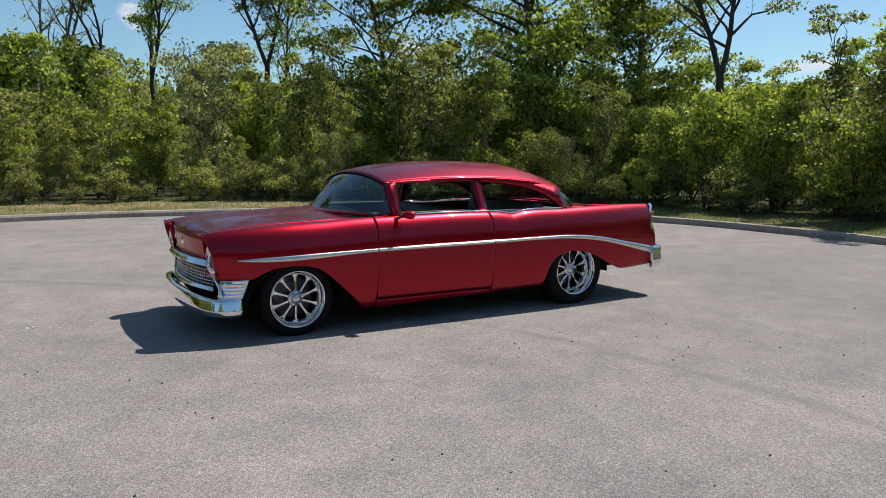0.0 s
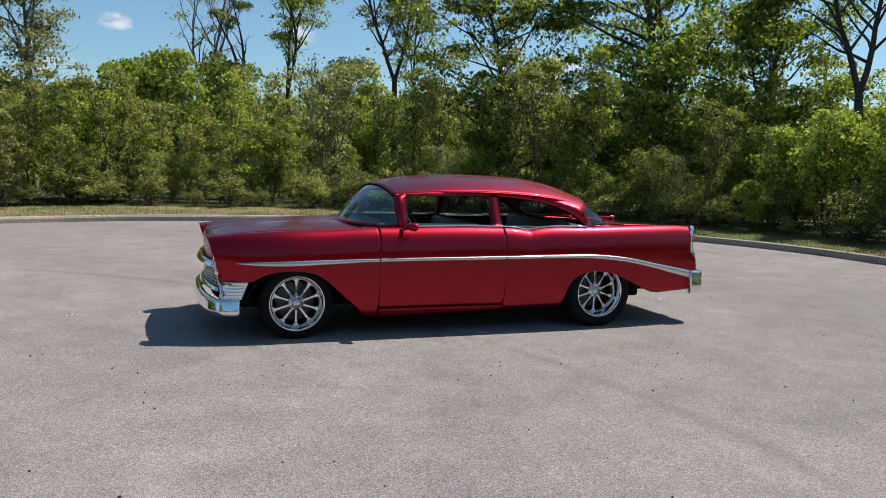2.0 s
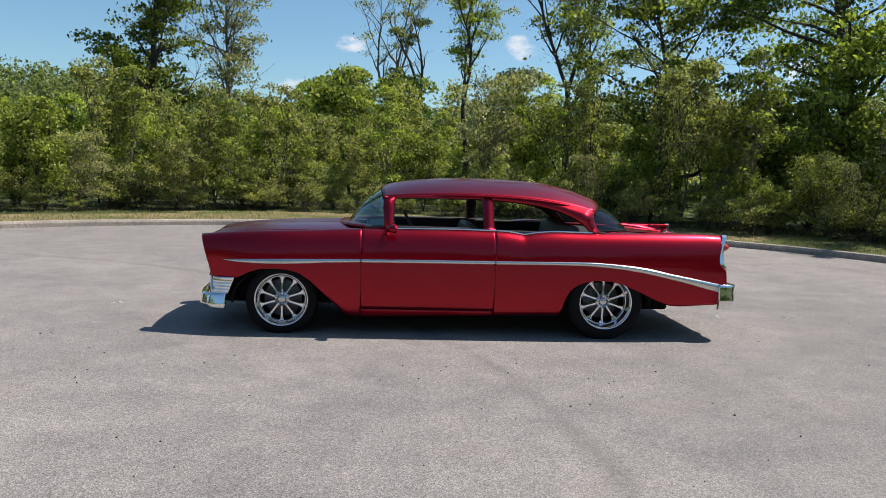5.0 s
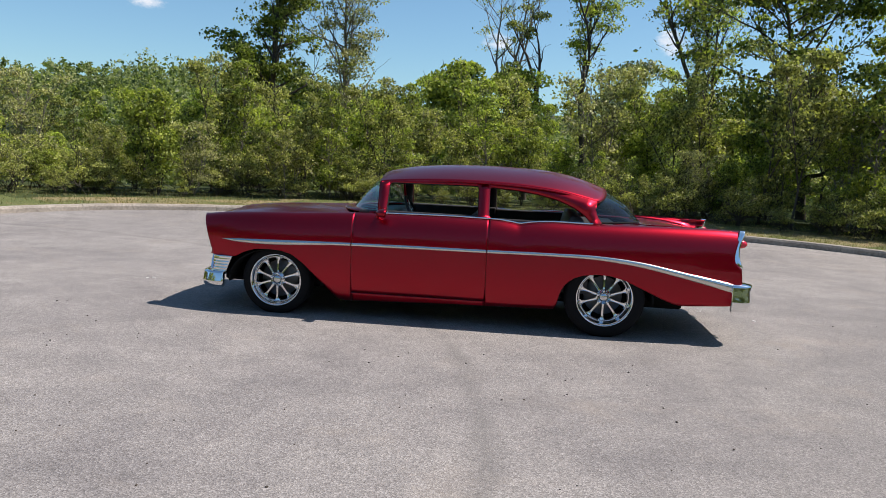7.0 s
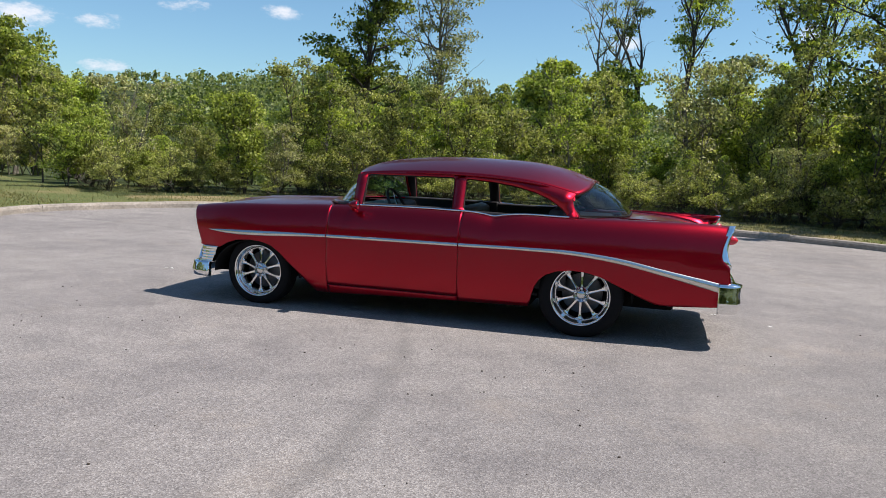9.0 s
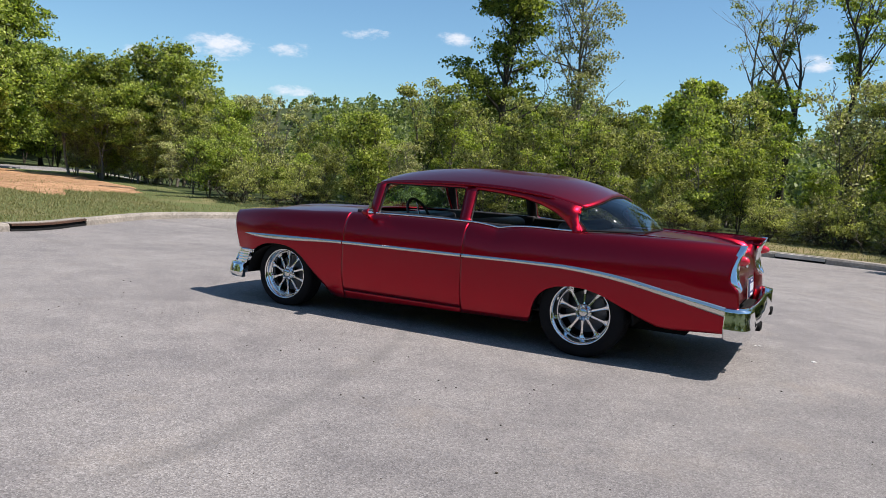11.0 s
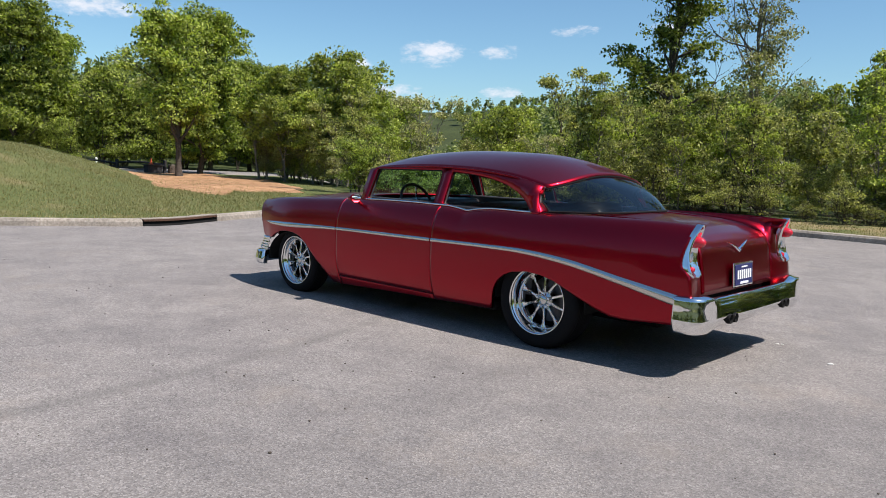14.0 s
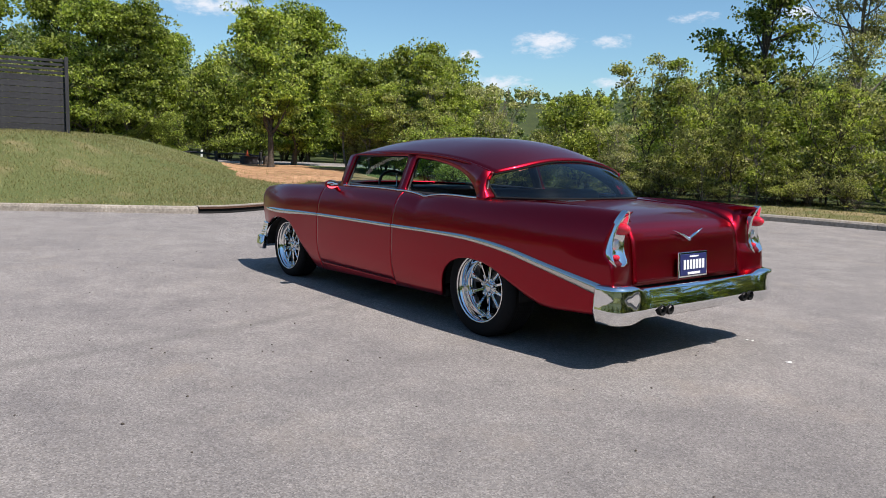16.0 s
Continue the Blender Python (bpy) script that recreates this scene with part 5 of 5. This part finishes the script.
        lo = [(-2.0, .648), (-1.9, .638), (-.77, .660), (.43, .671), (1.02, .677), (1.34, .671), (1.73, .630), (2.12, .551), (2.48, .466), (2.60, .440)]
        for a, b in ((-2.0, -.768), (-.758, .425), (.435, 2.585)):
            rows = []
            for x in np.linspace(a, b, max(16, int((b - a) / .03))):
                z1, z0 = float(curve_at(up, x)), float(curve_at(lo, x))
                row = []
                for k, o in ((0, -.004), (.04, .008), (.5, .014), (.96, .008), (1, -.004)):
                    p = side_point(x, z0 + (z1 - z0) * k, o)
                    row.append((p[0], p[1] * -s, p[2]))
                rows.append(row)
            sheet("side_trim", rows, TRIM, car, 0, "bright metal side spear", flip=s < 0)
    # glass
    rows = []
    for q in np.linspace(-1, 1, 41):
        yb, yt = q * .775, q * .640
        base = Vector((screen_base(yb), yb, .958 + .012 * (1 - q * q)))
        tip = Vector(roof_point(-.60 + .02 * q * q, q)) + Vector((.0, 0, -.006))
        rows.append([base.lerp(tip, k) + Vector((-.03 * math.sin(k * math.pi), 0, .012 * math.sin(k * math.pi))) * (1 - .6 * abs(q)) for k in np.linspace(0, 1, 12)])
    ob = sheet("windscreen", [[tuple(p) for p in r] for r in rows], GLASS, car, 0, "greenish wraparound windscreen", flip=True)
    ob.visible_shadow = False
    for k in (0, -1):
        tube("screen_gasket", [tuple(r[k]) for r in rows], .010, RUBBER, car, 6)
    for s in (0, -1):
        tube("screen_pillar", [tuple(p + Vector((.014, 0, 0))) for p in rows[s]], .014, RED, car, 6)
    rows = []
    for q in np.linspace(-1, 1, 41):
        base = Vector((1.785 - .385 * abs(q) ** 5, q * .70, .982 - .008 * abs(q) ** 5))
        tip = Vector(roof_point(1.46 - .10 * abs(q) ** 5, q)) + Vector((0, 0, -.004))
        rows.append([base.lerp(tip, k) + Vector((.035 * math.sin(k * math.pi), 0, .02 * math.sin(k * math.pi))) * (1 - .75 * q * q) + Vector((-.075 * math.sin(k ** 1.4 * math.pi) * abs(q) ** 9, math.copysign(.012, q) * math.sin(k * math.pi) * abs(q) ** 9, 0)) for k in np.linspace(0, 1, 12)])
    ob = sheet("rear_window", [[tuple(p) for p in r] for r in rows], GLASS_REAR, car, 0, "dark tinted wraparound rear window")
    ob.visible_shadow = False
    for s, side_row in ((-1, rows[0]), (1, rows[-1])):
        lead = [(1.30, roof_edge(1.30)[1] + .002), (1.325, 1.125), (1.338, 1.10), (1.35, 1.06), (1.365, 1.01), (1.385, .972), (1.39, .962)]
        sail = []
        for k, p in zip(np.linspace(0, 1, 12), side_row[::-1]):
            i = min(len(lead) - 2, int(k * (len(lead) - 1)))
            t = k * (len(lead) - 1) - i
            x, z = lead[i][0] + (lead[i + 1][0] - lead[i][0]) * t, lead[i][1] + (lead[i + 1][1] - lead[i][1]) * t
            a = Vector((x, s * (cabin_y(z) + .012), z))
            sail.append([tuple(a.lerp(p, q) + Vector((.010, s * .016, .006)) * math.sin(q * math.pi)) for q in np.linspace(0, 1, 8)])
        sheet("sail_panel", sail, RED, car, .008, flip=s > 0)
    loop = [r[0] for r in rows] + [p for p in rows[-1]] + [r[-1] for r in rows[::-1]] + [p for p in rows[0][::-1]]
    tube("rear_window_moulding", [tuple(p) for p in loop], .009, RUBBER, car, 6)
    # dark underside and wheel housings
    for nm, size, at in (("floor_pan", (1.95, 1.68, .08), (.07, 0, .235)), ("engine_bay", (1.1, 1.14, .58), (-1.50, 0, .52)), ("boot_floor", (1.46, 1.14, .52), (1.78, 0, .56)), ("rear_valance", (.52, 1.66, .10), (2.32, 0, .385)), ("chassis", (4.1, .9, .10), (.15, 0, .26))):
        part(nm, box_bm(size, at, .02, 1), BLACK, car)
    for s in (-1, 1):
        for x, z, r in ((-1.46, .30, .40), (1.46, .335, .385)):
            rows = [[(x + r * 1.08 * math.cos(a), s * y, z + r * .72 * math.sin(a)) for y in (.56, .72, .885)] for a in np.linspace(-.1, math.pi + .1, 24)]
            sheet("wheel_housing", rows, BLACK, car, .01)
    # wheels
    for s in (-1, 1):
        build_wheel(car, -1.46, s * .765, .303, .312, .205, s, .050, .935)
        build_wheel(car, 1.46, s * .765, .338, .345, .250, s, .090, .965)
    # cabin
    build_seat(car, "front_seat", -.02, 1.30, .47, "dark vinyl front bench seat")
    build_seat(car, "rear_seat", .88, 1.24, .52, "dark vinyl rear bench seat")
    part("dashboard", box_bm((.30, 1.44, .20), (-.60, 0, .85), .05, 3), VINYL, car, smooth=True)
    part("parcel_shelf", box_bm((.48, 1.24, .03), (1.36, 0, .925), .01, 1), VINYL, car)
    part("cabin_floor", box_bm((1.9, 1.5, .03), (.15, 0, .30), .01, 1), VINYL, car)
    part("headlining", box_bm((1.25, 1.02, .012), (.22, 0, 1.272), .004, 1), VINYL_GREY, car)
    for s in (-1, 1):
        part("door_card", box_bm((1.16, .07, .645), (-.16, s * .727, .656), .012, 2), VINYL, car)
        part("rear_card", box_bm((.90, .06, .62), (.87, s * .727, .655), .012, 2), VINYL, car)
    wheel = new("steering_wheel")
    wheel.parent = car
    ring = [(.185 * math.cos(a), .185 * math.sin(a), 0) for a in np.linspace(0, 2 * math.pi, 41)]
    tube("wheel_rim", ring, .013, VINYL, wheel, 8)
    for a in (0.3, math.pi - .3, -math.pi / 2):
        tube("wheel_spoke", [(0, 0, 0), (.18 * math.cos(a), .18 * math.sin(a), 0)], .008, CHROME, wheel, 6)
    tube("column", [(0, 0, .03), (0, 0, -.35)], .025, VINYL, wheel, 10)
    wheel.matrix_basis = pose(-.30, -.37, .93, 0, 62, 0)
    build_front(car)
    build_rear(car)
    build_mirror(car)
    return car


def build_front(car):
    # bumper, wrapping round the corners
    path = [(-1.935, -.893), (-2.0, -.892), (-2.065, -.878), (-2.11, -.84), (-2.14, -.775), (-2.165, -.66), (-2.19, -.5), (-2.208, -.25), (-2.213, 0)]
    path = path + [(x, -y) for x, y in path[-2::-1]]
    fine = []
    for k in np.linspace(0, len(path) - 1, 65):
        i = min(len(path) - 2, int(k))
        fine.append(tuple(Vector(path[i]).lerp(Vector(path[i + 1]), k - i)))
    fine = np.array(fine)
    fine[1:-1] = (fine[:-2] + fine[1:-1] * 2 + fine[2:]) / 4
    bumper = new("front_bumper")
    bumper.parent = car
    swept("bumper_bar", fine[::-1], bar_profile(.215, .354, .045), CHROME, bumper, "chrome front bumper")
    for s in (-1, 1):
        # ribbed wing panel above the corner, its rear edge raked
        rows = []
        for k in np.linspace(0, 1, 20):
            i = k * 3.6
            j = min(len(path) - 2, int(i))
            p = Vector(path[j]).lerp(Vector(path[j + 1]), i - j)
            y = s * abs(p.y)
            row = []
            for r, z in enumerate(np.linspace(.352, .494, 22)):
                rake = (.015 + .055 * (z - .352) / .142) * (1 - k) + .035 * k * (1 + (z - .352) / .2)
                rib = .004 * (1 if (r // 2) % 2 else 0) if r < 17 else .002
                row.append((p.x + rake, y - s * (.004 + rib), z))
            row.append((p.x + .07 * (1 - k) + .06 * k, y - s * .06, .499))
            rows.append(row)
        sheet("wing_panel", rows, CHROME, bumper, .006, "ribbed bright wing panel", flip=s < 0)
    # grille
    grille = new("grille")
    grille.parent = car
    gx = lambda y: -2.150 + .09 * abs(y / .66) ** 2.4
    ys = np.linspace(-.66, .66, 33)
    swept("grille_surround", [(gx(y) - .035, y) for y in ys][::-1], bar_profile(.585, .640, .045), CHROME, grille, "chrome bar over grille")
    swept("grille_lower_bar", [(gx(y) - .02, y) for y in ys][::-1], bar_profile(.385, .425, .03), CHROME, grille)
    for k in range(6):
        z = .440 + k * .027
        tube("grille_bar", [(gx(y) - .012, y, z) for y in ys], .0032, ALLOY, grille, 6)
    for y in np.linspace(-.62, .62, 32):
        tube("grille_upright", [(gx(y) - .008, y, .425), (gx(y) - .008, y, .59)], .0026, ALLOY, grille, 5)
    for s in (-1, 1):
        tube("grille_side_bar", [(gx(.60) - .03, s * .60, .600), (gx(.66) - .02, s * .70, .520), (-2.06, s * .80, .440), (-2.05, s * .85, .375)], [.022, .026, .030, .028], CHROME, grille, 10, .7)
    rows = [[(gx(y) + .05, y, z) for z in (.30, .60)] for y in ys]
    sheet("grille_shadow_box", rows, BLACK, grille, .01)
    for s in (-1, 1):
        light = new("headlight")
        light.parent = car
        light.matrix_basis = pose(-2.106, s * .672, .742, 0, 8, s * 3) @ Matrix.Diagonal((.9, .92, .92, 1))
        sheet("bezel", lathe([(.088, .012), (.093, -.012), (.099, -.018), (.107, -.010), (.112, .02), (.113, .07)], 40, "x"), CHROME, light, 0, "chrome headlight bezel", close_v=True, flip=True)
        sheet("lens", lathe([(.001, -.030), (.03, -.028), (.06, -.021), (.08, -.008), (.090, .010)], 40, "x"), LENS_WHITE, light, 0, "round headlight lens", close_v=True, flip=True)
        # side grille lamp at the corner
        part("parking_light", box_bm((.05, .13, .055), (-2.095, s * .690, .560), .02, 3), CHROME, car, smooth=True)
    # bonnet badge: a flying V
    badge = new("bonnet_badge")
    badge.parent = car
    for s in (-1, 1):
        tube("badge_wing", [(-2.15, 0, .705), (-2.145, s * .07, .735), (-2.125, s * .17, .775)], [.016, .011, .004], CHROME, badge, 8, .6)
    tube("badge_dart", [(-2.155, 0, .66), (-2.165, 0, .72), (-2.15, 0, .82), (-2.10, 0, .875)], [.006, .018, .014, .004], CHROME, badge, 8)


def build_rear(car):
    bumper = new("rear_bumper")
    bumper.parent = car
    path = [(2.515, -.846), (2.575, -.848), (2.612, -.842), (2.634, -.815), (2.644, -.76), (2.652, -.62), (2.664, -.3), (2.668, 0)]
    path = path + [(x, -y) for x, y in path[-2::-1]]
    fine = np.array([tuple(Vector(path[min(len(path) - 2, int(k))]).lerp(Vector(path[min(len(path) - 2, int(k)) + 1]), k - min(len(path) - 2, int(k)))) for k in np.linspace(0, len(path) - 1, 85)])
    fine[1:-1] = (fine[:-2] + fine[1:-1] * 2 + fine[2:]) / 4

    def section(k):
        # the ends stand taller and hang lower than the bar between them
        out = float(smooth01((abs(fine[round(k * (len(fine) - 1)), 1]) - .60) / .14))
        return bar_profile(.325 - .030 * out, .508 + .026 * out, .060 + .004 * out, 1 - .75 * out)

    swept("bumper_bar", fine, section, CHROME, bumper, "chrome rear bumper with taller wrapped ends")
    for s in (-1, 1):
        for k in (0, 1):
            y = s * (.425 + .078 * k)
            ob = sheet("exhaust_tip", lathe([(.030, -.16), (.033, -.01), (.031, 0), (.028, 0), (.027, -.03), (.001, -.035)], 20, "x"), BLACK, car, 0, "dark twin exhaust tip", close_v=True)
            ob.location = (2.728, y, .372)
        # painted corner between the quarter panel and the boot
        rows = []
        for z in np.linspace(.36, .972, 26):
            a = side_point(2.60, z)
            xl = float(np.interp(-z, [-p[1] for p in LID], [p[0] for p in LID]))
            rows.append([(a[0] + (xl - a[0]) * q ** 2 - .006, s * (abs(a[1]) + (.60 - abs(a[1])) * q), z) for q in np.linspace(0, 1, 10)])
        sheet("rear_corner", rows, RED, car, .006, flip=s > 0)
        # fin lamp
        lamp = new("tail_lamp")
        lamp.parent = car
        rows = []
        for z in (.640, .648, .662, .685, .72, .76, .80, .84, .88, .92, .95, .968, .978):
            wide = float(curve_at([(.640, .040), (.662, .068), (.70, .069), (.76, .061), (.84, .052), (.92, .040), (.96, .024), (.978, .008)], z))
            mid = float(curve_at([(.640, .775), (.70, .773), (.80, .764), (.90, .752), (.978, .742)], z))
            xe = float(curve_at([(.640, 2.598), (.665, 2.606), (.69, 2.590), (.74, 2.572), (.80, 2.568), (.90, 2.588), (.95, 2.606), (.978, 2.612)], z))
            dish = .034 * min(1.0, wide / .05)
            xe -= .004
            rows.append([(xe + o, s * (mid + wide * q), z) for q, o in ((-1, -.045), (-1, -.016), (-.94, -.003), (-.84, 0), (-.74, -.006), (-.55, -dish * .8), (-.2, -dish), (.2, -dish), (.55, -dish * .8), (.74, -.006), (.84, 0), (.94, -.003), (1, -.016), (1, -.045))])
        v, f = grid(rows)
        n = len(rows[0])
        f = list(f) + [tuple(range(n)), tuple(range(len(v) - n, len(v)))[::-1]]
        me = mesh_of("lamp_housing", v, f, CHROME)
        bm = bmesh.new()
        bm.from_mesh(me)
        bmesh.ops.recalc_face_normals(bm, faces=bm.faces)
        bm.to_mesh(me)
        bm.free()
        link("lamp_housing", me, lamp, "chrome fin lamp housing")
        ob = sheet("bullet_lens", lathe([(.043, -.05), (.045, 0), (.043, .02), (.036, .04), (.024, .056), (.010, .064), (.001, .066)], 32, "x"), LENS_RED, lamp, 0, "red bullet tail light lens", close_v=True)
        ob.location = (2.572, s * .757, .866)
        ob.scale = (.95, .86, .86)
        ob = sheet("reverse_lens", lathe([(.034, -.03), (.034, 0), (.026, .012), (.001, .016)], 28, "x"), LENS_WHITE, lamp, 0, "clear reversing light lens", close_v=True)
        ob.location = (2.544, s * .766, .770)
        ob = sheet("reflector", lathe([(.017, -.03), (.017, .002), (.010, .010), (.001, .012)], 20, "x"), LENS_RED, lamp, 0, "small red reflector", close_v=True)
        ob.location = (2.568, s * .772, .692)
    # boot badge: a chrome V
    badge = new("boot_badge")
    badge.parent = car
    for s in (-1, 1):
        tube("badge_wing", [(2.531, 0, .768), (2.529, s * .06, .794), (2.521, s * .165, .832)], [.021, .014, .003], CHROME, badge, 8, .7)
    plate = new("number_plate")
    plate.parent = car
    plate.matrix_basis = pose(2.575, 0, .605, 0, -4, 0)
    part("plate_frame", box_bm((.016, .325, .172), (0, 0, 0), .006, 2), CHROME, plate, "chrome plate frame")
    part("plate_face", box_bm((.012, .295, .142), (.006, 0, 0), .003, 1), PLATE_BLUE, plate, "dark blue plate face")
    for k in range(7):
        part("plate_bar", box_bm((.003, .024, .062), (.013, -.105 + k * .035, .002), 0), PLATE_WHITE, plate)
    part("plate_bar", box_bm((.003, .14, .016), (.013, 0, -.055), 0), PLATE_WHITE, plate)
    part("plate_bar", box_bm((.003, .10, .010), (.013, 0, .055), 0), PLATE_WHITE, plate)


def build_mirror(car):
    mirror = new("door_mirror")
    mirror.parent = car
    ob = sheet("mirror_shell", lathe([(.001, -.05), (.022, -.044), (.040, -.026), (.050, .0), (.052, .012), (.048, .016)], 32, "x"), RED, mirror, 0, "red teardrop mirror shell", close_v=True)
    ob.matrix_basis = pose(-.485, -.955, .968, 0, 0, 8) @ Matrix.Diagonal((1.3, 1.35, .78, 1))
    ob = sheet("mirror_glass", lathe([(.001, .012), (.048, .013)], 32, "x"), CHROME, mirror, 0, "round mirror glass", close_v=True)
    ob.matrix_basis = pose(-.485, -.955, .968, 0, 0, 8) @ Matrix.Diagonal((1.3, 1.35, .78, 1))
    tube("mirror_arm", [(-.56, -.845, .925), (-.53, -.895, .945), (-.505, -.94, .958)], [.018, .013, .012], RED, mirror, 8)


build_car()
